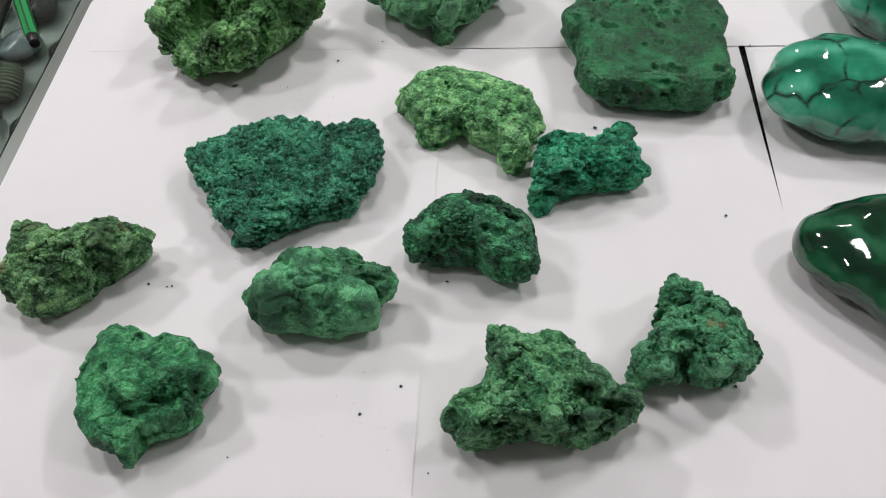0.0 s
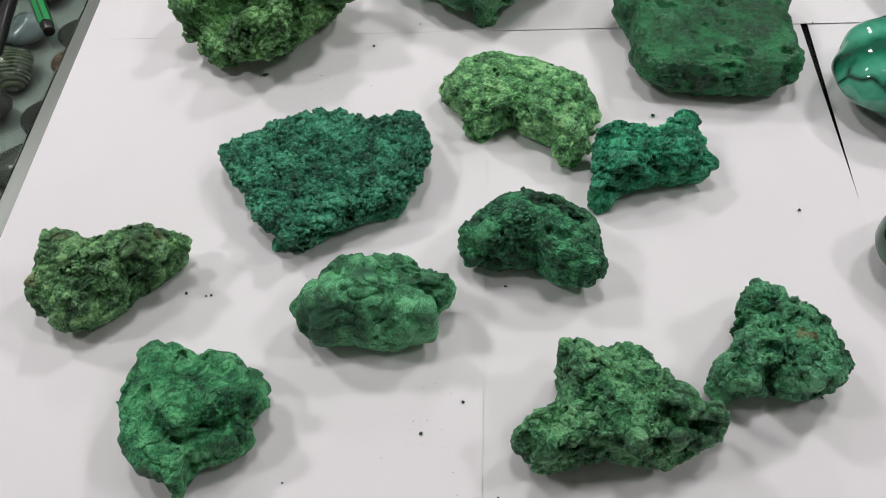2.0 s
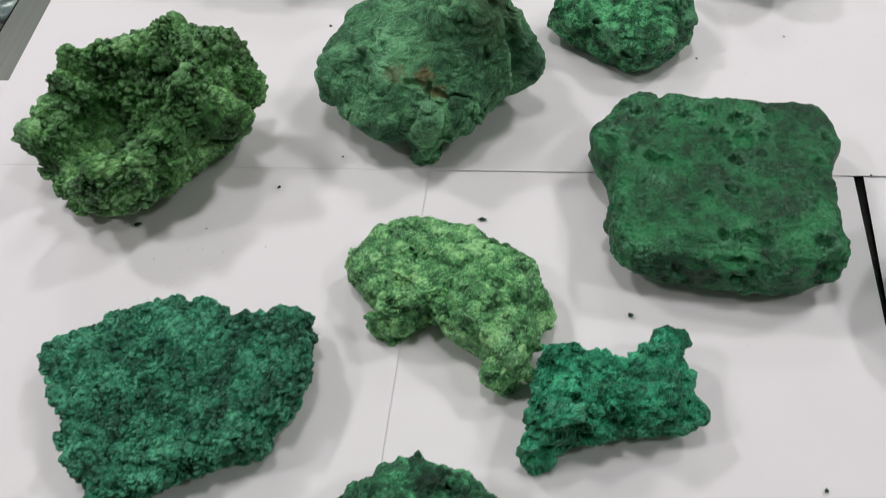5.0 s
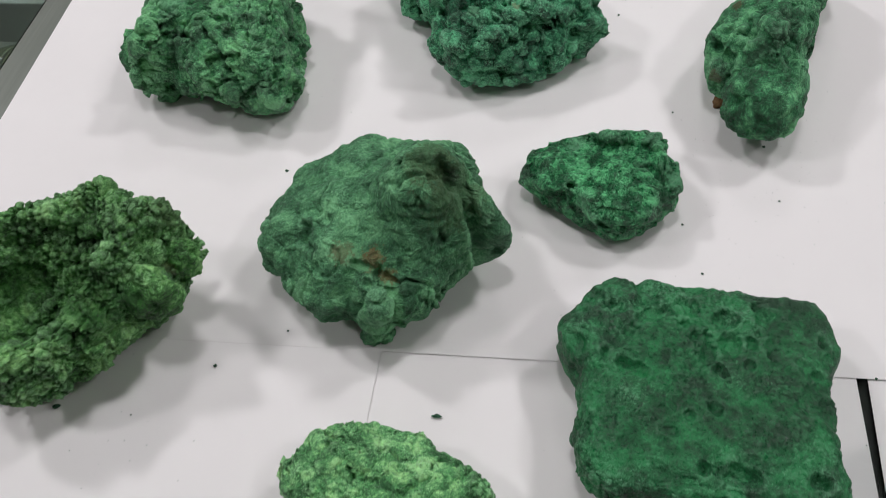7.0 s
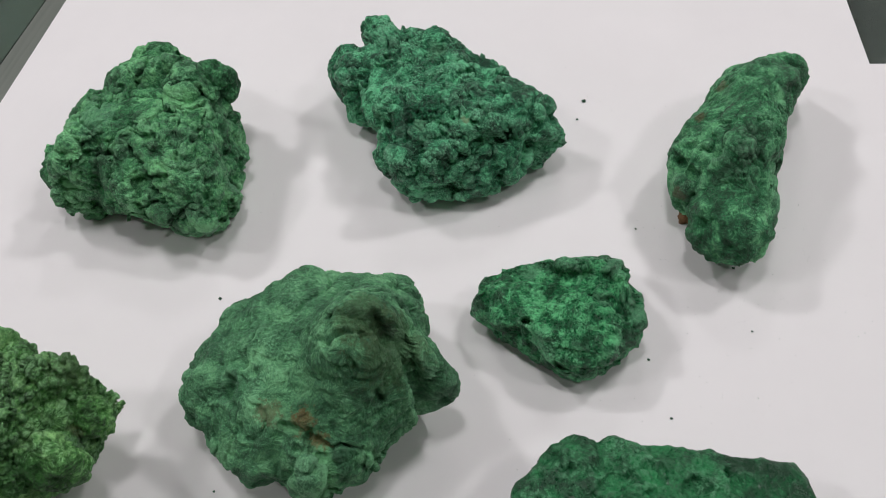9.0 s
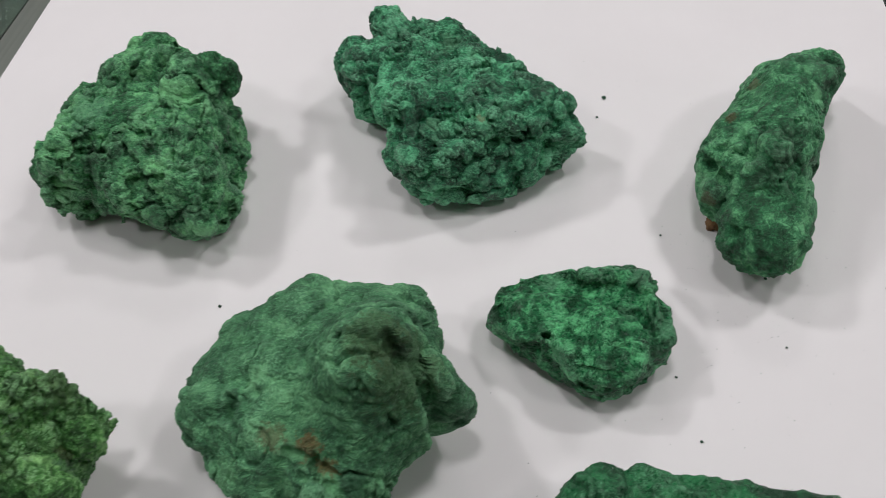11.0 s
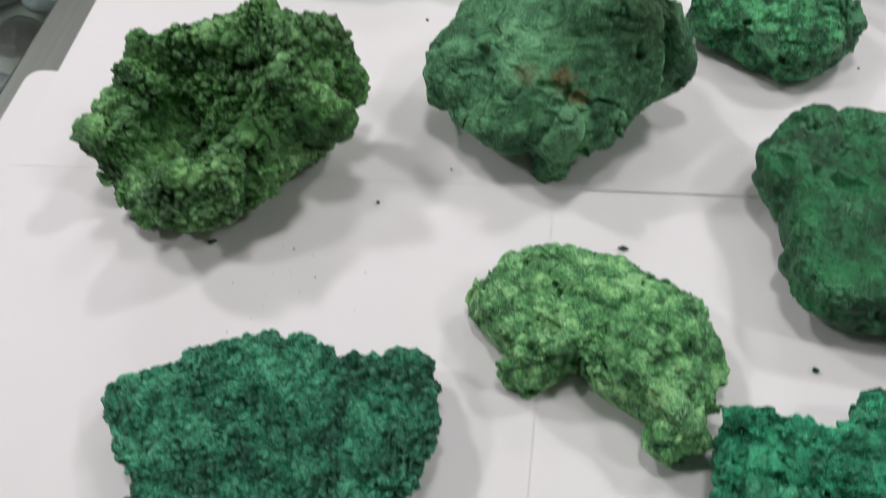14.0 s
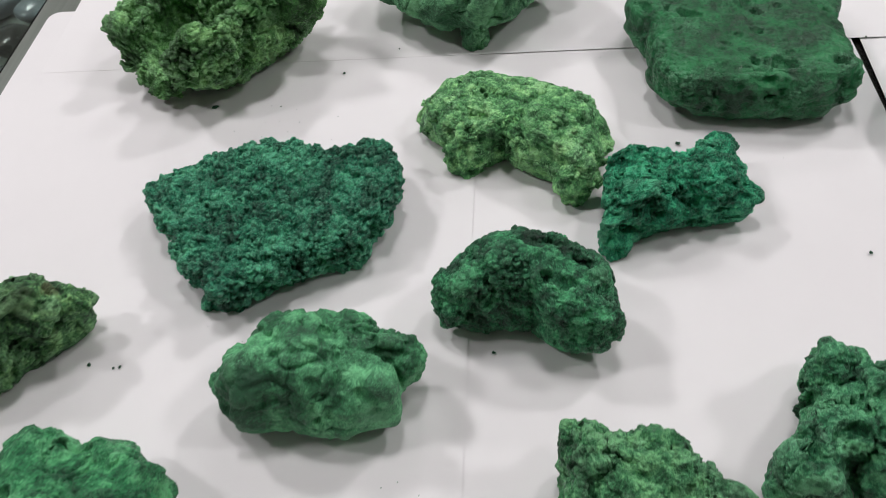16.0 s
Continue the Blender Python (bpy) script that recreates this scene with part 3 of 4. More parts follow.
stone("botryoidal_malachite", "soft green botryoidal malachite with rounded silky lobes", m_e, 0.0842, 0.3606,
      [30, 40, 35, 29, 30, 26, 26, 26, 25, 24, 25, 26, 28, 22, 17, 15, 17, 24, 30, 32, 31, 32, 32, 32, 31, 31, 40, 39, 36, 37, 28, 25, 22, 21, 22, 23, 24, 25, 27, 28, 30, 30, 32, 35, 38, 39, 37, 33], 0.0400,
      [("lumps", 0.03, 0.0016), ("creases", 0.03, 0.0012), ("patchy", 0.008, 0.0008), ("fine", 0.0022, 0.0003)],
      [(-0.022, -0.004, 0.018, 0.011, 10, 0.006), (-0.008, 0.012, 0.014, 0.009, 0, 0.006), (0.004, -0.004, 0.012, 0.009, 0, 0.005), (0.026, 0.008, 0.012, 0.01, 0, 0.004)], 0.62, 0.4, seed=5, n=90,
      marks=[(-11.7, -7.8, 43.0, 11.4, -7.6, 42.9, 3.1, -2.3), (-16.7, 3.8, 43.4, -14.9, -6.7, 43.6, 3.1, -2.3), (6.3, 3.9, 41.6, 8.6, -5.3, 44.7, 3.1, -2.3), (9.7, 10.4, 38.6, 24.5, 2.1, 41.0, 3.1, -2.3), (4.6, -14.8, 38.4, 5.9, -18.6, 34.3, 3.1, -2.3), (22.1, -18.6, 34.9, 27.3, -18.6, 31.9, 3.1, -2.3), (-21.3, -19.9, 28.1, -13.5, -17.7, 31.1, 3.1, -2.3), (4.6, -22.9, 23.6, 13.0, -20.6, 32.1, 3.1, -2.3), (-2.3, 2.5, 43.4, -1.9, 0.2, 44.1, 12.0, 5.0), (-23.4, -15.5, 37.7, -14.9, -10.8, 41.2, 12.6, 4.0), (0.5, -12.0, 40.8, 2.9, -14.8, 38.4, 9.6, 5.0), (29.6, -11.2, 34.6, 31.1, -12.4, 33.5, 8.4, 5.0)])
stone("dark_malachite_nodule", "dark green velvety malachite with a blackened crack", m_f, 0.1701, 0.4049,
      [38, 36, 33, 28, 25, 26, 26, 26, 24, 24, 25, 26, 27, 29, 30, 29, 29, 30, 30, 28, 30, 36, 36, 36, 37, 42, 36, 32, 24, 22, 17, 16, 16, 15, 14, 13, 13, 13, 13, 21, 29, 34, 39, 42, 46, 41, 41, 39], 0.0440,
      [("lumps", 0.025, 0.0025), ("creases", 0.024, 0.003), ("ridges", 0.010, 0.0008), ("tufts", 0.0036, 0.0009)],
      [], 0.6, 0.35, seed=8, facets=5, bite=0.09, n=90,
      marks=[(-21.5, -2.1, 43.6, -18.3, -9.7, 42.9, 2.6, -3.5), (-18.3, -9.7, 42.9, -13.3, -11.8, 33.4, 2.6, -3.5), (-13.3, -11.8, 33.4, -15.8, -13.1, 26.6, 2.6, -3.5), (8.7, -10.4, 40.8, 19.1, -11.0, 37.9, 4.1, -5.5), (-5.4, 8.0, 43.5, 9.6, 8.5, 41.9, 2.6, -3.5), (10.5, 9.3, 41.7, 21.7, 3.1, 39.8, 2.6, -3.5), (21.7, 3.1, 39.8, 28.5, -2.6, 37.6, 2.6, -3.5), (-32.6, -13.7, 32.9, -32.4, -14.0, 29.6, 3.8, -5.1), (-22.2, -10.8, 42.4, -23.6, -12.9, 39.8, 7.8, 3.0), (-11.8, -3.6, 44.3, -2.3, -1.2, 44.1, 6.3, 3.0), (29.8, -5.9, 37.0, 30.8, -7.9, 36.0, 5.1, 3.0)])
stone("fibrous_malachite_block", "bright teal fibrous malachite block with ragged edges", m_t, 0.2401, 0.4657,
      [40, 36, 35, 39, 38, 37, 43, 27, 21, 20, 19, 18, 18, 18, 20, 21, 26, 29, 33, 33, 31, 32, 30, 30, 30, 31, 32, 35, 34, 42, 28, 16, 16, 13, 11, 11, 10, 11, 10, 12, 12, 13, 14, 19, 22, 26, 30, 39], 0.0300,
      [("ridges", 0.018, 0.002), ("fibres", 0.009, 0.0018), ("creases", 0.016, 0.002), ("tufts", 0.004, 0.0009)],
      [], 0.36, 0.45, seed=11, facets=5, bite=0.1, n=84,
      marks=[(-23.1, -22.2, 27.1, -9.1, -15.9, 17.5, 2.6, -3.5), (-9.1, -15.9, 17.5, 9.2, -11.9, 16.1, 2.6, -3.5), (-15.2, 1.5, 31.7, -4.1, -0.3, 31.9, 2.6, -3.5), (-12.7, -5.3, 27.4, -6.1, -12.7, 29.8, 2.6, -3.5), (-24.9, 9.2, 27.5, -26.5, -8.8, 30.7, 2.8, -3.0), (-20.3, -12.1, 31.2, -5.6, -12.8, 29.6, 4.9, 3.0), (17.8, 10.1, 31.7, 25.2, 6.7, 30.4, 6.5, 2.0)])
stone("pale_malachite", "pale green fibrous malachite with a coarse open surface", m_l, 0.1634, 0.5131,
      [54, 45, 44, 46, 44, 43, 40, 40, 40, 39, 42, 42, 42, 41, 43, 44, 47, 49, 50, 47, 53, 57, 61, 46, 40, 34, 31, 32, 30, 24, 11, 9, 8, 8, 9, 9, 11, 13, 15, 18, 23, 31, 53, 53, 50, 53, 51, 52], 0.0290,
      [("lumps", 0.03, 0.0025), ("sprays", 0.012, 0.0014), ("creases", 0.011, 0.0032), ("tufts", 0.0042, 0.001)],
      [], 0.5, 0.4, seed=14, facets=5, bite=0.09, n=96,
      marks=[(-20.3, 0.0, 27.9, -14.7, -2.3, 27.8, 3.7, -5.0), (-32.1, -6.1, 20.4, -29.6, -7.2, 20.1, 3.0, -4.1), (-21.6, -12.3, 26.5, -19.4, -11.5, 27.1, 2.6, -3.5), (-2.5, -8.7, 15.4, 5.3, -14.0, 24.8, 2.6, -3.5), (2.7, -6.5, 28.0, 5.4, 0.0, 28.9, 2.6, -3.5), (7.7, 8.2, 28.3, 17.3, 16.1, 28.6, 2.6, -3.5), (29.6, 1.5, 27.7, 36.5, -5.1, 26.9, 2.6, -3.5), (29.0, -26.9, 26.1, 37.9, -31.8, 23.7, 7.2, 2.0), (14.8, 0.6, 28.3, 23.8, -7.0, 28.4, 5.5, 3.0), (-23.0, 20.6, 28.6, -7.5, 20.7, 28.8, 7.6, 3.0)])
stone("mossy_malachite", "mottled mossy malachite chunk with a rusty tip", m_h, -0.0677, 0.3705,
      [13, 15, 18, 32, 40, 45, 45, 30, 30, 30, 29, 28, 24, 22, 22, 22, 24, 27, 36, 36, 36, 42, 40, 40, 36, 35, 40, 37, 35, 31, 28, 27, 26, 26, 25, 24, 20, 18, 17, 16, 15, 14, 13, 13, 13, 12, 12, 13], 0.0460,
      [("lumps", 0.022, 0.003), ("plates", 0.014, 0.0016), ("creases", 0.016, 0.003), ("sprays", 0.007, 0.001), ("tufts", 0.0034, 0.0008)],
      [(-0.026, 0.016, 0.01, 0.01, 0, 0.006)], 0.52, 0.35, seed=17, facets=7, bite=0.14, n=90,
      marks=[(4.2, -2.2, 46.5, 6.7, -0.8, 45.7, 5.0, -6.8), (20.2, 2.6, 37.3, 20.3, 5.7, 40.6, 3.3, -4.5), (22.0, 7.9, 22.3, 30.4, 14.9, 24.1, 4.5, -6.1), (-15.0, -7.2, 40.8, -3.8, -10.5, 43.1, 2.7, -3.6), (-14.3, -16.2, 31.4, -12.5, -17.8, 31.8, 5.8, 5.0), (-16.3, 8.0, 43.5, -10.7, 2.9, 46.8, 9.5, 4.0), (20.2, 10.7, 42.6, 27.8, 15.9, 37.2, 9.5, 5.0), (35.0, 31.4, 22.1, 36.0, 29.6, 20.3, 3.1, 4.0), (9.2, -8.1, 34.9, 11.6, -8.3, 27.8, 4.7, 3.0)])
stone("knobbed_malachite", "green malachite with a smooth knob and broken ledge", m_i, -0.0015, 0.2937,
      [30, 34, 36, 37, 43, 34, 33, 35, 35, 38, 41, 34, 32, 30, 37, 42, 43, 50, 53, 45, 40, 39, 40, 38, 37, 33, 33, 34, 34, 34, 34, 34, 36, 34, 34, 34, 40, 27, 26, 26, 27, 26, 29, 32, 32, 32, 33, 31], 0.0340,
      [("lumps", 0.025, 0.0016), ("plates", 0.016, 0.001), ("creases", 0.024, 0.0022), ("tufts", 0.0034, 0.0008)],
      [(-0.024, -0.016, 0.012, 0.02, 40, 0.006), (0.022, 0.004, 0.016, 0.004, 8, 0.004)], 0.42, 0.4, seed=20, facets=6, bite=0.12, n=90,
      marks=[(10.2, -9.4, 33.5, 20.4, -10.0, 32.7, 5.9, -8.0), (30.7, -8.3, 21.9, 28.9, 1.9, 8.6, 2.8, -3.8), (15.9, -0.1, 36.0, 34.3, 7.2, 20.1, 3.3, 5.0), (23.9, 1.3, 36.7, 24.2, -7.9, 32.1, 2.6, -3.5), (29.9, 1.6, 29.7, 28.9, 0.7, 21.2, 2.6, -3.5), (-29.4, -5.8, 32.1, -21.9, 6.3, 32.6, 2.6, -3.5), (-20.9, 7.3, 32.9, -15.7, -5.3, 32.8, 2.6, -3.5), (-7.6, -2.2, 34.2, 1.5, -8.9, 34.5, 8.3, 6.0), (-7.5, 28.7, 30.0, 3.5, 26.0, 31.2, 2.6, -3.5), (-0.4, -19.7, 32.2, 12.5, -15.3, 31.8, 2.6, -3.5)])
stone("hollowed_malachite", "grey-green malachite with a dark hollow under an overhang", m_j, 0.2079, 0.2980,
      [35, 26, 27, 30, 28, 29, 31, 35, 37, 34, 33, 34, 32, 32, 34, 42, 40, 42, 37, 27, 26, 25, 25, 24, 26, 31, 51, 46, 45, 47, 37, 27, 26, 23, 22, 22, 21, 22, 24, 25, 26, 28, 32, 35, 38, 42, 51, 52], 0.0460,
      [("lumps", 0.02, 0.003), ("plates", 0.013, 0.0016), ("creases", 0.018, 0.0026), ("ridges", 0.009, 0.0009), ("tufts", 0.004, 0.001)],
      [(0.02, 0.004, 0.03, 0.006, -25, 0.008)], 0.5, 0.35, seed=23, facets=6, bite=0.12, n=100,
      marks=[(21.9, -12.4, 46.1, 40.7, -11.0, 33.8, 5.7, -7.7), (19.8, -16.3, 35.5, 29.7, -12.9, 21.3, 6.4, -8.6), (-30.1, -24.8, 38.6, -17.8, -21.1, 31.9, 3.9, -5.3), (-19.7, -10.5, 45.5, -13.1, -6.5, 46.6, 3.6, -4.9), (-16.7, 3.0, 44.8, -17.0, -0.3, 45.0, 2.6, -3.5), (26.4, -6.6, 51.8, 51.1, -3.8, 29.7, 3.2, 5.0), (-18.1, 22.9, 43.6, -14.0, 11.6, 45.9, 5.0, 4.0), (5.4, 19.9, 40.4, 13.8, 10.7, 49.8, 5.0, 4.0), (6.7, -20.9, 43.6, 9.5, -22.4, 34.7, 4.5, 4.0)])
stone("broken_malachite", "angular broken malachite with a small rusty spot", m_n, 0.2944, 0.3419,
      [28, 28, 24, 18, 15, 16, 16, 16, 15, 18, 24, 34, 43, 37, 30, 28, 27, 26, 22, 19, 23, 23, 21, 19, 20, 20, 21, 27, 28, 41, 39, 36, 33, 31, 27, 28, 27, 29, 32, 33, 32, 34, 35, 34, 36, 39, 32, 27], 0.0460,
      [("lumps", 0.03, 0.003), ("plates", 0.02, 0.003), ("creases", 0.02, 0.0026), ("ridges", 0.008, 0.0008), ("tufts", 0.004, 0.0006)],
      [], 0.62, 0.35, seed=26, facets=9, bite=0.16, n=90,
      marks=[(-10.8, -13.5, 39.9, -7.4, -14.7, 40.9, 2.6, -3.5), (-11.6, -20.4, 37.0, -6.1, -24.8, 23.1, 8.6, -7.0), (-6.2, 20.5, 29.5, 6.2, -4.6, 41.2, 4.3, 4.0), (-33.3, -25.7, 18.3, -31.8, -27.8, 19.2, 4.3, -5.8), (-22.2, -14.1, 35.2, -23.3, -18.8, 31.8, 2.6, -3.5), (-11.5, 8.7, 34.3, -3.5, 14.9, 33.0, 2.6, -3.5), (8.0, -27.9, 35.1, 17.7, -24.5, 33.0, 5.5, 4.0), (-26.7, -18.6, 28.1, -20.6, -26.2, 30.0, 6.0, 3.0)])
stone("pitted_malachite_slab", "thick emerald malachite slab with pitted flat face", m_s, 0.2876, 0.5811,
      [56, 56, 62, 68, 71, 68, 67, 60, 57, 56, 51, 50, 51, 50, 54, 56, 61, 65, 65, 61, 62, 61, 56, 49, 46, 46, 47, 53, 54, 56, 58, 58, 55, 54, 52, 52, 51, 55, 56, 58, 61, 67, 68, 66, 65, 61, 56, 57], 0.0350,
      [("lumps", 0.03, 0.0014), ("pits", 0.017, 0.004), ("pits", 0.0075, 0.003), ("ridges", 0.014, 0.0006), ("tufts", 0.004, 0.0006), ("fine", 0.003, 0.0003)],
      [], 0.3, 0.42, seed=29, facets=4, bite=0.05, n=110, under=0.08,
      marks=[(-37.2, 11.4, 35.5, -37.6, 10.1, 35.6, 2.8, -3.8), (-30.6, 5.4, 36.3, -22.0, 1.5, 36.5, 3.6, -4.9), (2.0, -37.5, 34.1, 2.1, -39.0, 33.9, 2.9, -3.9), (13.0, -39.9, 33.8, 20.9, -39.3, 33.7, 4.2, -5.7), (10.1, 6.7, 34.7, 11.0, 5.0, 34.7, 2.6, -3.5), (5.9, -11.3, 34.1, 7.4, -12.0, 34.2, 2.6, -3.5), (12.8, 31.7, 35.2, 13.5, 30.8, 35.1, 5.9, -5.0), (-38.2, 34.4, 34.9, -35.7, 34.5, 35.1, 2.9, -3.9), (44.7, -38.8, 34.2, 47.4, -39.6, 33.7, 3.3, -4.5), (53.5, 23.9, 33.1, 54.2, 23.1, 33.0, 3.3, -4.5), (-23.1, 28.9, 35.2, -7.6, 33.1, 35.5, 3.2, -3.0), (-39.1, -43.5, 27.0, 16.0, -47.7, 30.8, 2.2, 2.0)])
stone("malachite_geode", "hollow yellow-green malachite geode with crystal-lined cavity", m_g, -0.0114, 0.6033,
      [46, 53, 59, 66, 67, 51, 49, 47, 46, 49, 48, 42, 40, 39, 37, 39, 41, 42, 45, 46, 51, 55, 58, 55, 53, 62, 59, 60, 55, 56, 56, 52, 49, 53, 58, 60, 62, 59, 50, 51, 49, 46, 46, 47, 44, 44, 44, 45], 0.0840,
      [("lumps", 0.03, 0.003), ("sprays", 0.013, 0.0024), ("creases", 0.018, 0.003), ("tufts", 0.0048, 0.0015)],
      [(-0.01, -0.009, 0.044, 0.032, 28, -0.084), (0.02, -0.014, 0.018, 0.012, 25, 0.022), (0.036, -0.002, 0.009, 0.008, 30, 0.012)], 0.62, 0.3, slope=(0.0, 0.16), under=0.35, seed=32, n=116, ragged=0.09,
      marks=[(-52.9, -15.7, 36.7, -56.2, -17.5, 40.3, 8.1, 5.0), (-22.6, -32.0, 15.4, -3.9, -48.5, 41.3, 6.8, 6.0), (-41.8, -22.8, 18.8, -41.5, -25.8, 17.5, 5.9, 5.0), (27.5, 30.2, 58.6, 32.3, 25.4, 61.8, 5.9, 5.0), (-5.5, 31.2, 55.6, -3.8, 30.8, 54.3, 6.2, 4.0), (43.3, 7.2, 39.0, 46.3, 10.2, 30.9, 8.3, 6.0), (17.9, 15.6, 37.5, 33.8, 10.4, 49.3, 5.9, 5.0), (61.4, 34.1, 35.4, 61.7, 34.5, 32.3, 4.5, 5.0), (1.3, 22.3, 41.4, 29.9, 18.5, 55.5, 3.5, -4.7), (50.3, 20.2, 50.2, 51.5, 20.7, 47.1, 2.6, -3.5), (-27.8, 8.6, 22.5, -34.4, -2.9, 22.2, 13.3, -8.0)])
stone("domed_malachite", "large domed malachite with a rust seam and felted surface", m_m, 0.1404, 0.6512,
      [60, 57, 52, 46, 46, 54, 58, 62, 63, 62, 59, 56, 56, 61, 68, 68, 65, 63, 59, 64, 64, 62, 63, 65, 62, 64, 60, 54, 54, 53, 54, 54, 51, 50, 47, 47, 51, 54, 47, 50, 51, 52, 50, 46, 49, 50, 46, 46], 0.0560,
      [("lumps", 0.032, 0.003), ("fibres", 0.013, 0.001), ("creases", 0.028, 0.003), ("sprays", 0.012, 0.0007), ("tufts", 0.004, 0.0005)],
      [(0.03, 0.0, 0.026, 0.03, 20, 0.036)], 0.78, 0.4, slope=(0.08, 0.02), under=0.35, facets=4, bite=0.06, seed=35, n=116,
      marks=[(-34.0, -16.6, 46.8, -32.7, -12.7, 49.4, 4.2, -5.7), (34.7, -1.9, 88.7, 38.2, -6.9, 78.1, 3.4, -4.6), (34.4, -21.3, 63.2, 35.7, -22.1, 58.3, 2.9, -3.9), (-30.9, -21.6, 46.7, 6.6, -34.4, 49.0, 2.6, -3.5), (6.9, -35.5, 48.5, 14.2, -37.0, 45.4, 2.6, -3.5), (40.5, -23.5, 35.3, 34.9, -30.3, 30.9, 2.6, -3.5), (57.5, -3.1, 29.8, 57.0, -1.6, 24.2, 2.6, -3.5), (10.2, -8.2, 72.2, 26.9, -15.9, 80.1, 10.2, 4.0), (45.7, -2.1, 67.0, 51.0, -2.8, 54.5, 4.9, 3.0), (6.7, -45.4, 43.9, 7.4, -50.0, 37.7, 5.3, 4.0), (-23.9, 4.4, 54.7, -18.3, -0.0, 54.9, 8.5, 2.0)])
stone("silky_malachite", "small emerald malachite with silky raised boss", m_k, 0.2440, 0.7034,
      [36, 41, 43, 40, 38, 48, 50, 42, 38, 33, 29, 24, 25, 28, 29, 29, 28, 29, 32, 37, 39, 39, 39, 42, 40, 33, 31, 29, 26, 23, 23, 22, 22, 22, 23, 24, 26, 31, 34, 35, 35, 34, 36, 37, 38, 38, 40, 40], 0.0260,
      [("lumps", 0.02, 0.0016), ("plates", 0.016, 0.0010), ("ridges", 0.012, 0.0008), ("fine", 0.0026, 0.0004)],
      [(0.032, 0.012, 0.004, 0.014, 10, 0.008), (0.004, 0.024, 0.03, 0.004, 0, 0.006)], 0.45, 0.4, seed=38, facets=5, bite=0.1, n=84,
      marks=[(6.8, 2.4, 26.3, 24.8, 3.9, 26.2, 2.6, -3.5), (24.1, 3.4, 26.3, 32.9, -5.3, 25.2, 2.6, -3.5), (-14.9, -9.9, 24.5, -12.0, -11.1, 24.5, 2.6, -3.5), (6.7, -8.0, 26.3, 12.3, -2.8, 26.8, 2.6, -3.5), (-37.2, 10.6, 19.7, -33.9, -0.4, 18.9, 2.6, -3.5), (32.2, 4.9, 31.6, 33.0, 0.1, 29.3, 2.6, -3.5), (5.8, -22.4, 23.5, 19.2, -20.6, 24.4, 13.5, 6.0), (2.9, 21.2, 28.3, 30.7, 16.0, 30.3, 4.0, 4.0), (37.0, 6.6, 23.1, 38.0, -9.0, 21.3, 2.2, 4.0), (-23.5, 4.0, 24.6, -10.3, 7.4, 25.2, 8.4, 2.0)])
stone("lumpy_malachite", "lumpy green malachite of fused fibrous nodules", m_a, 0.0056, 0.8070,
      [53, 51, 50, 50, 49, 41, 36, 36, 51, 56, 56, 57, 61, 77, 75, 65, 67, 64, 59, 49, 55, 61, 58, 55, 54, 52, 51, 50, 50, 56, 61, 53, 47, 44, 45, 44, 47, 51, 51, 59, 66, 76, 74, 70, 65, 57, 51, 52], 0.0620,
      [("lumps", 0.03, 0.004), ("patchy", 0.018, 0.004), ("creases", 0.022, 0.006), ("plates", 0.010, 0.0014), ("tufts", 0.006, 0.001), ("fine", 0.0026, 0.0003)],
      [(0.02, 0.03, 0.02, 0.012, 0, 0.012)], 0.6, 0.35, seed=41, facets=4, bite=0.1, n=106,
      marks=[(26.2, -10.5, 59.6, 41.4, 6.0, 47.6, 3.1, -4.2), (43.8, -15.4, 53.7, 45.5, -22.2, 49.4, 2.6, -3.5), (33.2, -27.5, 58.4, 35.7, -28.4, 58.3, 2.9, -3.9), (11.1, -46.0, 45.4, 31.8, -50.0, 52.2, 2.9, -3.9), (49.7, -22.1, 41.6, 50.8, -19.8, 30.9, 3.7, -5.0), (29.2, 45.5, 21.0, 43.0, 16.8, 34.1, 3.2, -4.3), (-10.1, 24.3, 57.9, -1.2, 22.4, 61.2, 11.5, 5.0), (26.6, 10.2, 60.8, 27.4, 45.1, 39.6, 8.9, 6.0), (-26.7, -39.3, 47.4, -25.9, -38.8, 45.0, 9.7, 5.0), (-1.3, -33.2, 50.1, 1.6, -25.3, 53.9, 7.5, 5.0), (36.5, -25.3, 58.5, 40.0, -34.2, 56.2, 5.8, 4.0), (10.8, -50.9, 33.5, 49.1, -56.1, 29.5, 7.1, 3.0)])
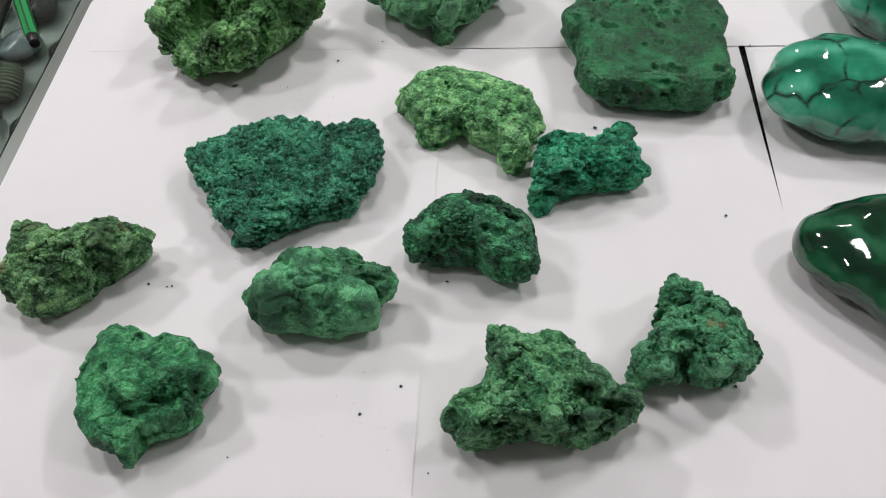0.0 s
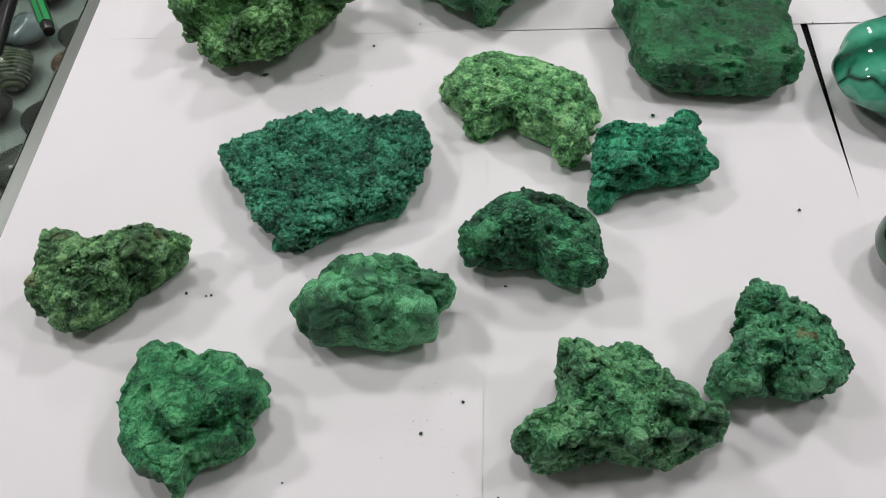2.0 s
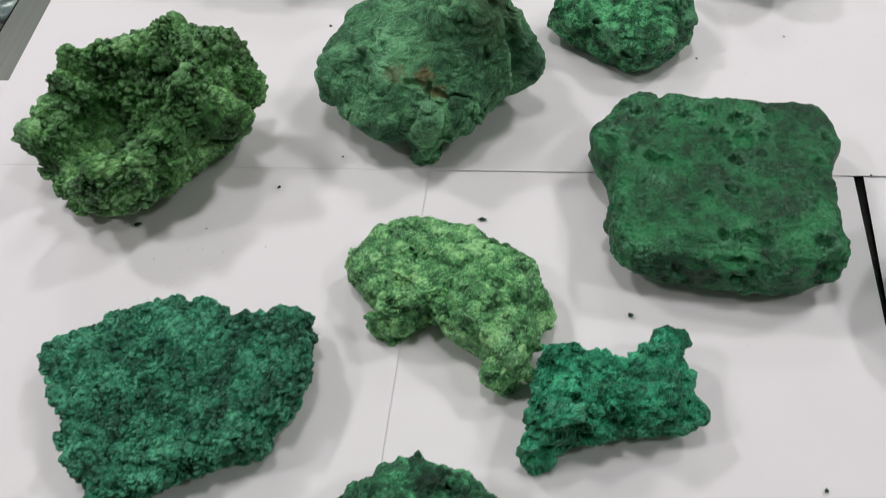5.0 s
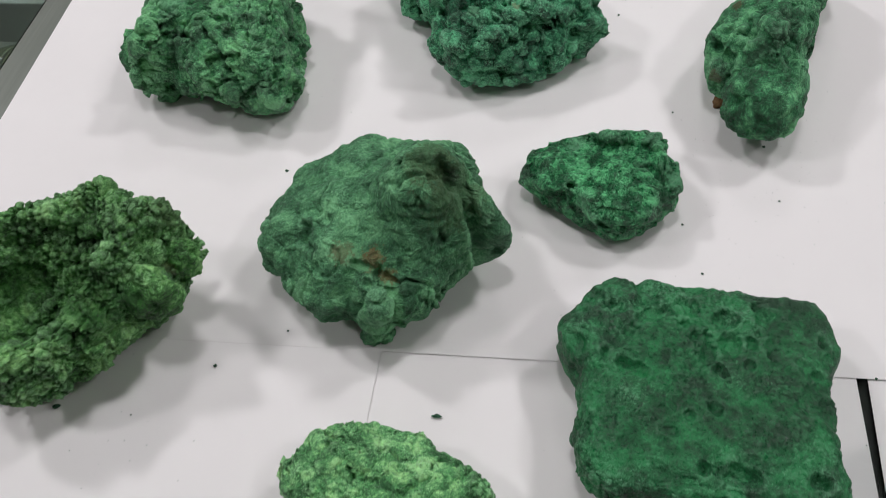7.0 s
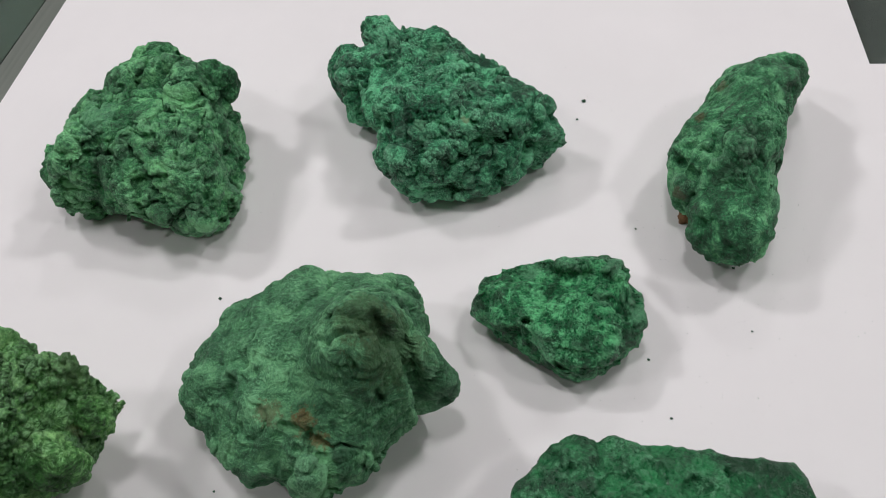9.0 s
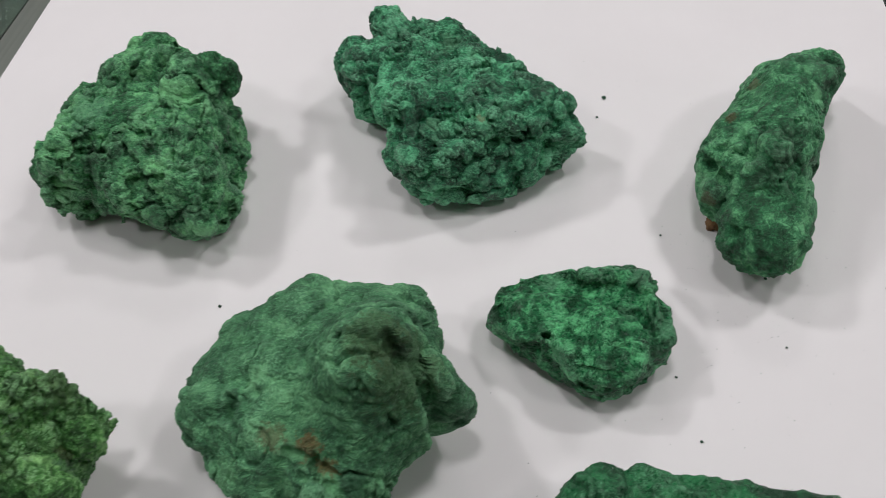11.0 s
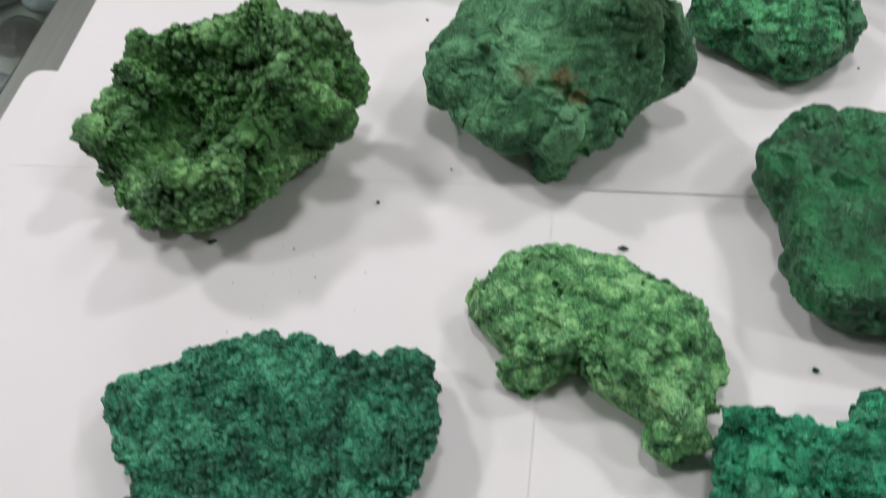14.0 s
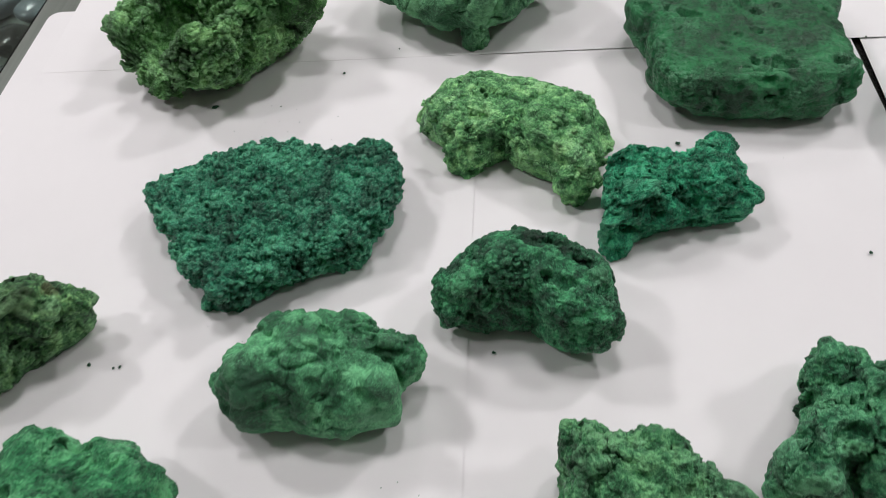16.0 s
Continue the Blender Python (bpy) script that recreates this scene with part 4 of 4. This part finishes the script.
stone("grape_malachite", "deep green botryoidal malachite with dark holes", m_b, 0.1669, 0.8487,
      [54, 46, 43, 37, 31, 31, 31, 32, 35, 35, 38, 47, 54, 50, 48, 53, 55, 77, 80, 54, 54, 57, 59, 56, 48, 44, 41, 38, 38, 39, 40, 41, 48, 51, 59, 67, 67, 67, 65, 65, 67, 73, 76, 71, 68, 76, 75, 68], 0.0540,
      [("lumps", 0.026, 0.003), ("buds", 0.018, 0.003), ("creases", 0.014, 0.0055), ("plates", 0.010, 0.0016), ("patchy", 0.006, 0.001), ("fine", 0.0024, 0.0003)],
      [], 0.55, 0.35, seed=44, facets=5, bite=0.1, n=106,
      marks=[(0.6, -33.6, 51.5, 1.8, -33.9, 51.3, 3.2, -4.3), (22.7, -30.8, 54.8, 23.5, -31.7, 54.5, 2.9, -3.9), (32.6, -36.0, 53.8, 33.2, -36.7, 53.6, 3.2, -4.3), (4.4, -54.8, 43.9, 3.7, -59.4, 34.1, 3.5, -4.7), (9.2, -52.0, 45.3, 14.4, -50.3, 46.5, 2.8, -3.8), (31.2, -50.1, 41.6, 32.2, -49.4, 40.0, 3.2, -4.3), (40.2, -44.4, 40.2, 41.7, -44.3, 38.9, 2.6, -3.5), (9.5, -18.3, 53.4, 11.7, -20.8, 53.6, 2.9, -3.9), (-36.3, -5.9, 40.3, -37.7, -7.1, 20.0, 2.6, -3.5), (-51.1, 7.5, 38.0, -53.5, 12.7, 26.8, 10.9, 4.0), (-19.4, -30.9, 50.0, -14.8, -36.1, 49.8, 9.7, 5.0), (-9.7, -60.0, 39.6, -7.4, -60.8, 39.0, 8.8, 5.0)])
stone("tall_malachite", "upright narrow malachite with brown matrix along one side", m_c, 0.3406, 0.8176,
      [20, 21, 23, 27, 31, 38, 48, 63, 85, 72, 64, 69, 57, 46, 41, 38, 34, 30, 30, 30, 29, 30, 31, 34, 37, 40, 40, 42, 44, 48, 53, 54, 53, 61, 69, 68, 65, 61, 42, 32, 29, 26, 24, 22, 17, 18, 18, 19], 0.0520,
      [("lumps", 0.024, 0.003), ("patchy", 0.013, 0.0016), ("creases", 0.02, 0.0022), ("tufts", 0.004, 0.0007)],
      [(0.0, -0.01, 0.02, 0.05, -15, 0.008)], 0.7, 0.35, seed=47, facets=6, bite=0.1, n=92,
      marks=[(-19.4, -37.5, 52.2, -25.1, -28.9, 48.2, 2.6, -3.5), (-34.4, -27.1, 36.8, -29.7, -39.4, 38.6, 4.0, -5.4), (-21.3, -28.4, 50.6, -19.2, -38.9, 52.4, 2.6, -3.5), (0.7, -18.8, 59.6, 8.2, -17.9, 56.2, 2.6, -3.5), (13.9, -24.6, 30.8, 8.2, -44.4, 40.2, 2.6, -3.5), (-10.4, -33.8, 56.1, -6.7, -35.4, 56.0, 8.5, 4.0), (-21.4, -50.0, 35.5, -18.8, -55.1, 33.2, 10.6, 3.0), (15.9, 18.7, 56.0, 22.6, 22.0, 53.6, 7.5, 3.0), (-35.8, -21.3, 39.7, -34.7, -23.1, 39.8, 3.1, 3.0)])

# ---- rounded growths on the specimens: name, part, place, half sizes ----
for i, row in enumerate([
        ("boss", 0.011, -0.010, 0.0250, 0.0205, 0.0175, 0.015),
        ]):
    lobe(bpy.data.objects["silky_malachite"], *row, 100 + i)
for i, row in enumerate([
        ("knob", -0.000, -0.040, 0.014, 0.0085, 0.0090, 0.011),
        ]):
    lobe(bpy.data.objects["domed_malachite"], *row, 113 + i)
for i, row in enumerate([
        ("knob", -0.001, -0.005, 0.0380, 0.0113, 0.0106, 0.014),
        ("ledge", 0.012, -0.002, 0.0340, 0.0089, 0.0056, 0.01),
        ("ledge", 0.023, 0.001, 0.0340, 0.0065, 0.0056, 0.01),
        ("ledge", 0.031, 0.004, 0.0320, 0.0059, 0.0053, 0.01),
        ]):
    lobe(bpy.data.objects["knobbed_malachite"], *row, 126 + i)
for i, row in enumerate([
        ("lobe", -0.030, -0.005, 0.0260, 0.0148, 0.0136, 0.017),
        ("lobe", -0.009, 0.010, 0.0360, 0.0141, 0.0096, 0.014),
        ("lobe", -0.006, -0.008, 0.0340, 0.0120, 0.0088, 0.014),
        ("lobe", 0.032, 0.006, 0.0280, 0.0116, 0.0103, 0.015),
        ("lobe", 0.013, 0.002, 0.0370, 0.0108, 0.0088, 0.013),
        ("lobe", 0.010, 0.014, 0.0300, 0.0135, 0.0100, 0.0110),
        ]):
    lobe(bpy.data.objects["botryoidal_malachite"], *row, 139 + i)
for i, row in enumerate([
        ("lobe", -0.057, 0.025, 0.034, 0.0115, 0.0128, 0.018),
        ("lobe", -0.047, 0.005, 0.026, 0.0099, 0.0111, 0.016),
        ("knob", -0.039, 0.046, 0.046, 0.0089, 0.0101, 0.014),
        ("lobe", -0.024, -0.021, 0.044, 0.0135, 0.0135, 0.014),
        ("lobe", -0.014, -0.044, 0.032, 0.0144, 0.0107, 0.016),
        ("lobe", -0.001, 0.023, 0.05, 0.0110, 0.0122, 0.014),
        ("knob", -0.004, -0.040, 0.054, 0.0058, 0.0061, 0.01),
        ("knob", 0.006, -0.038, 0.054, 0.0058, 0.0067, 0.01),
        ]):
    lobe(bpy.data.objects["grape_malachite"], *row, 152 + i)
for i, row in enumerate([
        ("lobe", 0.033, 0.032, 0.055, 0.0133, 0.0091, 0.014),
        ("lobe", -0.010, 0.050, 0.05, 0.0156, 0.0127, 0.018),
        ("lobe", -0.007, -0.012, 0.056, 0.0142, 0.0156, 0.014),
        ("lobe", -0.048, -0.022, 0.034, 0.0117, 0.0122, 0.018),
        ]):
    lobe(bpy.data.objects["lumpy_malachite"], *row, 165 + i)
for i, row in enumerate([
        ("knob", 0.060, 0.018, 0.046, 0.0072, 0.0070, 0.011),
        ("spray", 0.052, -0.004, 0.05, 0.0136, 0.0106, 0.014),
        ]):
    lobe(bpy.data.objects["malachite_geode"], *row, 178 + i)
for i, row in enumerate([
        ("lobe", -0.018, 0.025, 0.04, 0.0088, 0.0077, 0.014),
        ("lobe", 0.006, 0.019, 0.042, 0.0114, 0.0083, 0.014),
        ("overhang", 0.045, -0.001, 0.026, 0.0107, 0.0068, 0.012),
        ("lobe", -0.039, -0.013, 0.022, 0.0078, 0.0072, 0.012),
        ]):
    lobe(bpy.data.objects["hollowed_malachite"], *row, 300 + i)
for i, row in enumerate([
        ("lobe", -0.026, 0.016, 0.036, 0.0115, 0.0089, 0.014),
        ("lobe", 0.019, 0.012, 0.04, 0.0146, 0.0084, 0.013),
        ("tip", 0.037, 0.019, 0.0330, 0.0110, 0.0060, 0.0070),
        ("lobe", -0.013, -0.017, 0.024, 0.0156, 0.0100, 0.014),
        ]):
    lobe(bpy.data.objects["mossy_malachite"], *row, 317 + i)
for i, row in enumerate([
        ("lobe", -0.010, 0.015, 0.036, 0.0085, 0.0091, 0.013),
        ("lobe", 0.009, -0.020, 0.03, 0.0129, 0.0108, 0.015),
        ("spur", -0.026, -0.021, 0.018, 0.0095, 0.0078, 0.014),
        ]):
    lobe(bpy.data.objects["broken_malachite"], *row, 334 + i)
for i, row in enumerate([
        ("lobe", 0.031, -0.033, 0.016, 0.0085, 0.0091, 0.013),
        ("lobe", -0.017, 0.026, 0.024, 0.0140, 0.0075, 0.01),
        ("lobe", -0.024, -0.013, 0.014, 0.0121, 0.0057, 0.011),
        ]):
    lobe(bpy.data.objects["pale_malachite"], *row, 351 + i)
for i, row in enumerate([
        ("lobe", 0.029, 0.048, 0.036, 0.0100, 0.0120, 0.016),
        ("lobe", -0.012, -0.060, 0.034, 0.0200, 0.0220, 0.018),
        ("matrix_patch", -0.028, -0.034, 0.014, 0.0041, 0.0057, 0.012),
        ("matrix_patch", -0.004, 0.042, 0.03, 0.0033, 0.0070, 0.009),
        ]):
    lobe(bpy.data.objects["tall_malachite"], *row, 368 + i)
for i, row in enumerate([
        ("lip", -0.014, -0.046, 0.008, 0.0113, 0.0050, 0.01),
        ]):
    lobe(bpy.data.objects["malachite_plate"], *row, 385 + i)
for i, row in enumerate([
        ("lobe", 0.027, 0.029, 0.02, 0.0075, 0.0058, 0.01),
        ("lobe", -0.028, -0.023, 0.009, 0.0057, 0.0047, 0.009),
        ("flap", -0.006, -0.014, 0.02, 0.0159, 0.0034, 0.007),
        ]):
    lobe(bpy.data.objects["fibrous_malachite_block"], *row, 402 + i)
for i, row in enumerate([
        ("lobe", -0.032, -0.005, 0.024, 0.0082, 0.0100, 0.015),
        ("lobe", 0.031, -0.002, 0.03, 0.0053, 0.0075, 0.012),
        ]):
    lobe(bpy.data.objects["dark_malachite_nodule"], *row, 419 + i)

# ---- polished stones ----
m_p1 = polished("polished_turquoise_green", (0.006, 0.10, 0.055), (0.02, 0.24, 0.13), (0.09, 0.42, 0.27), 9, 22, (0.006, 0.02, 0.014))
m_p3 = polished("polished_deep_green", (0.002, 0.025, 0.01), (0.004, 0.055, 0.022), (0.02, 0.12, 0.055), 16, 0, (0, 0, 0))
SMOOTH = [("lumps", 0.05, 0.003)]
stone("polished_malachite", "glossy turquoise-green polished malachite with dark veins", m_p1, 0.447, 0.530,
      [72, 70, 60, 52, 46, 44, 44, 48, 58, 70, 78, 80, 80, 74, 62, 48, 40, 38, 38, 40, 48, 58, 68, 72], 0.048, SMOOTH, (), 0.8, 0.45, seed=52, n=60, group="polished malachite stones", category="polished stone", ragged=0.03)
stone("polished_malachite", "glossy turquoise-green polished malachite with dark veins", m_p1, 0.497, 0.626,
      [60, 58, 52, 48, 46, 48, 52, 56, 62, 70, 74, 70, 62, 54, 50, 46, 44, 44, 46, 50, 54, 58, 60, 60], 0.056, SMOOTH, (), 0.8, 0.45, seed=55, n=60, group="polished malachite stones", category="polished stone", ragged=0.03)
stone("polished_malachite", "glossy deep green polished malachite drop with faint bands", m_p3, 0.436, 0.396,
      [78, 72, 64, 56, 50, 46, 44, 44, 48, 56, 66, 74, 72, 62, 54, 54, 58, 62, 64, 66, 70, 74, 78, 80], 0.046, SMOOTH, (), 0.85, 0.4, seed=58, n=60, group="polished malachite stones", category="polished stone", ragged=0.02)
stone("polished_malachite", "small dark polished malachite beside the pale ones", m_p3, 0.462, 0.70,
      [30, 32, 34, 32, 28, 26, 26, 28, 32, 36, 38, 36, 34, 30, 28, 26, 26, 26, 28, 28, 30, 30, 30, 30], 0.035, SMOOTH, (), 0.8, 0.4, seed=61, n=40, group="polished malachite stones", category="polished stone", ragged=0.02)

# ---- crumbs and dust ----
CRUMB = malachite("malachite_crumb", (0.003, 0.015, 0.01), (0.012, 0.05, 0.03), (0.04, 0.12, 0.07), 900, 300, 0.05)


def crumb(x, y, size, seed, long=1.0, turn=None):
    rnd = random.Random(seed)
    bm = bmesh.new()
    bmesh.ops.create_icosphere(bm, subdivisions=2, radius=size / 2)
    for v in bm.verts:
        v.co *= 0.6 + 0.8 * rnd.random()
        v.co.x *= long
        v.co.z = max(v.co.z * 0.5, -size * 0.2)
    ob = mesh_object("malachite_crumb", bm, CRUMB)
    ob.matrix_basis = pose(x, y, 0.0011 + size * 0.2, 0, 0, rnd.uniform(0, 180) if turn is None else turn)
    tagged(ob, "tiny dark green crumb of malachite on paper", "stone crumb", "malachite crumbs")


CRUMBS = [(0.256, 0.879, 3.2), (0.252, 0.862, 1.8), (0.285, 0.774, 1.5), (0.289, 0.691, 1.5), (0.298, 0.66, 1.6), (0.334, 0.749, 2.0), (0.339, 0.71, 1.3), (0.064, 0.716, 2.6),
          (0.093, 0.609, 1.4), (0.061, 0.586, 2.2), (0.027, 0.556, 1.2), (-0.029, 0.376, 2.4), (-0.014, 0.375, 1.8), (-0.017, 0.3745, 1.4), (0.331, 0.441, 2.2), (0.252, 0.518, 3.0)]
for i, (x, y, mm) in enumerate(CRUMBS):
    crumb(x, y, 0.75 * mm / 1000, i)
for i, (x, y, mm) in enumerate([(0.134, 0.312, 1.6), (0.113, 0.294, 1.8), (0.045, 0.266, 1.0), (0.153, 0.262, 1.0), (0.319, 0.319, 1.6), (0.156, 0.384, 1.6), (0.372, 0.608, 1.4)]):
    crumb(x, y, mm / 1000, 40 + i)
crumb(0.176, 0.570, 0.0020, 77, 2.4, 5)
crumb(-0.013, 0.5565, 0.0022, 78, 1.8, 10)


def dust():
    rnd = random.Random(5)
    verts, faces = [], []
    for cx, cy, spread, count in ((0.32, 0.74, 0.05, 90), (0.31, 0.69, 0.05, 50), (0.37, 0.75, 0.05, 60), (0.26, 0.88, 0.04, 25), (0.03, 0.55, 0.03, 15), (0.115, 0.295, 0.03, 18), (0.08, 0.86, 0.06, 12), (0.1, 0.74, 0.05, 10), (0.05, 0.39, 0.05, 8), (0.30, 0.62, 0.09, 30)):
        for _ in range(count):
            x, y, s = rnd.gauss(cx, spread * 0.6), rnd.gauss(cy, spread * 0.6), rnd.uniform(0.00012, 0.00032)
            b, z = len(verts), 0.0009
            verts += [(x - s, y - s * 0.7, z), (x + s * 0.8, y - s, z), (x + s, y + s * 0.8, z), (x - s * 0.6, y + s, z), (x + s * 0.2, y, z + s * 1.3)]
            faces += [(b, b + 1, b + 4), (b + 1, b + 2, b + 4), (b + 2, b + 3, b + 4), (b + 3, b, b + 4), (b + 3, b + 2, b + 1, b)]
    me = bpy.data.meshes.new("malachite_dust")
    me.from_pydata(verts, [], faces)
    me.materials.append(CRUMB)
    tagged(new("malachite_dust", me), "fine dark green mineral dust scattered on the paper", "dust", kind="stuff")


dust()

# ---- pen on the glass ----
PEN_GREEN = plain("green_plastic", (0.02, 0.30, 0.08), 0.3, 0, 0.05, 30, 0)
PEN_DARK = plain("black_plastic", (0.012, 0.012, 0.012), 0.3, 0, 0.1, 30, 0)
STEEL = plain("bright_steel", (0.6, 0.6, 0.58), 0.2, 1.0, 0.05, 30, 0)
PEN_PALE = plain("dark_green_stripe", (0.006, 0.05, 0.02), 0.35, 0, 0.05, 30, 0)


def tube(r0, r1, z0, z1, sides, bevel=0.0):
    bm = bmesh.new()
    bmesh.ops.create_cone(bm, cap_ends=True, segments=sides, radius1=r0, radius2=r1, depth=z1 - z0, matrix=Matrix.Translation((0, 0, (z0 + z1) / 2)))
    if bevel:
        bmesh.ops.bevel(bm, geom=bm.edges[:], offset=bevel, segments=2, affect="EDGES", profile=0.5)
    return bm


def pen():
    thing = empty("pen", pose(-0.185, 0.603, 0.0042, -90, 0, 30.5))
    tagged(thing, "green hexagonal pen with dark stripes on the glass", "pen")
    barrel = part("barrel", tube(0.0055, 0.0055, 0.006, 0.14, 6, 0.0005), PEN_GREEN, thing)
    part("end_plug", tube(0.0042, 0.0048, -0.004, 0.0058, 20, 0.0006), PEN_DARK, thing, "black plastic end plug", True)
    part("cap", tube(0.0058, 0.005, 0.1405, 0.175, 20, 0.0006), PEN_DARK, thing, "black pen cap", True)
    for k in range(6):
        a = radians(60 * k)
        bm = box(-0.0006, 0.0006, -0.0003, 0.0003, 0.0075, 0.139)
        bmesh.ops.transform(bm, matrix=Matrix.Rotation(a, 4, "Z") @ Matrix.Translation((0, 0.0055, 0)), verts=bm.verts)
        part("stripe", bm, PEN_PALE, barrel)


pen()


def ballpoint():
    """A dark pen with a steel clip, lying beside the green one."""
    thing = empty("ballpoint_pen", pose(-0.2136, 0.5620, 0.0052, -90, 0, 8.9))
    tagged(thing, "black ballpoint pen with a steel clip on the glass", "pen")
    part("barrel", tube(0.0048, 0.0052, 0.012, 0.1, 20, 0.0005), PEN_DARK, thing, "", True)
    part("tip", tube(0.0012, 0.0046, 0.0, 0.0118, 20, 0.0003), STEEL, thing, "tapered steel tip", True)
    part("cap", tube(0.0054, 0.005, 0.1005, 0.142, 20, 0.0006), PEN_DARK, thing, "", True)
    part("clip", box(-0.0015, 0.0015, 0.0056, 0.0068, 0.03, 0.13, 0.0004), STEEL, thing, "bright steel clip")


ballpoint()

# ---- tumbled pebbles in the tray ----
def banded_pebble():
    mat, nt, b = material("banded_pebble", 0.12)
    wave = node(nt, "ShaderNodeTexWave", Scale=70.0, Distortion=3.0, Detail=2.0)
    nt.links.new(coords(nt), wave.inputs["Vector"])
    nt.links.new(ramp(nt, wave.outputs["Fac"], [(0.35, (0.012, 0.016, 0.012)), (0.75, (0.07, 0.085, 0.05))]), b.inputs["Base Color"])
    return mat


PEBBLE_LOOKS = [("grey pebble, smooth and tumbled", plain("grey_pebble", (0.045, 0.047, 0.042), 0.18, 0, 0.5, 45, 0)), ("dark tumbled pebble with a wet shine", plain("dark_pebble", (0.016, 0.017, 0.016), 0.1, 0, 0.6, 60, 0)),
                ("pale blue-grey tumbled pebble", plain("blue_pebble", (0.10, 0.12, 0.13), 0.2, 0, 0.3, 60, 0)), ("honey yellow tumbled pebble", plain("honey_pebble", (0.12, 0.1, 0.055), 0.2, 0, 0.4, 60, 0)),
                ("brown tumbled pebble", plain("brown_pebble", (0.06, 0.032, 0.02), 0.15, 0, 0.6, 50, 0)), ("dark green banded tumbled pebble", banded_pebble())]


def pebbles():
    rnd = random.Random(21)
    protos = {}
    for row in range(17):
        for colm in range(7):
            x = -0.215 - 0.062 * colm + rnd.uniform(-0.012, 0.012)
            y = 0.02 + 0.06 * row + rnd.uniform(-0.012, 0.012)
            k = rnd.choices(range(6), (4, 5, 1, 2, 3, 3))[0]
            key = (k, rnd.randrange(2))
            if key not in protos:
                bm = bmesh.new()
                bmesh.ops.create_icosphere(bm, subdivisions=3, radius=1)
                a, b, c = rnd.uniform(0.026, 0.036), rnd.uniform(0.02, 0.027), rnd.uniform(0.009, 0.015)
                off = Vector((rnd.random() * 9, key[1] * 3, k))
                for v in bm.verts:
                    f = 1 + 0.22 * noise.noise(v.co * 1.1 + off)
                    v.co = Vector((v.co.x * a * f, v.co.y * b * f, v.co.z * c * f))
                label, mat = PEBBLE_LOOKS[k]
                ob = mesh_object("pebble", bm, mat, None, True)
                tagged(ob, label + " in the tray", "pebble", "pebbles in the tray")
                protos[key] = ob
                ob.matrix_basis = pose(x, y, -0.1775 + c * 0.97, 0, 0, rnd.uniform(0, 180))
            else:
                ob = copy_thing(protos[key], pose(x, y, protos[key].location.z, rnd.uniform(-5, 5), rnd.uniform(-5, 5), rnd.uniform(0, 180)))


pebbles()
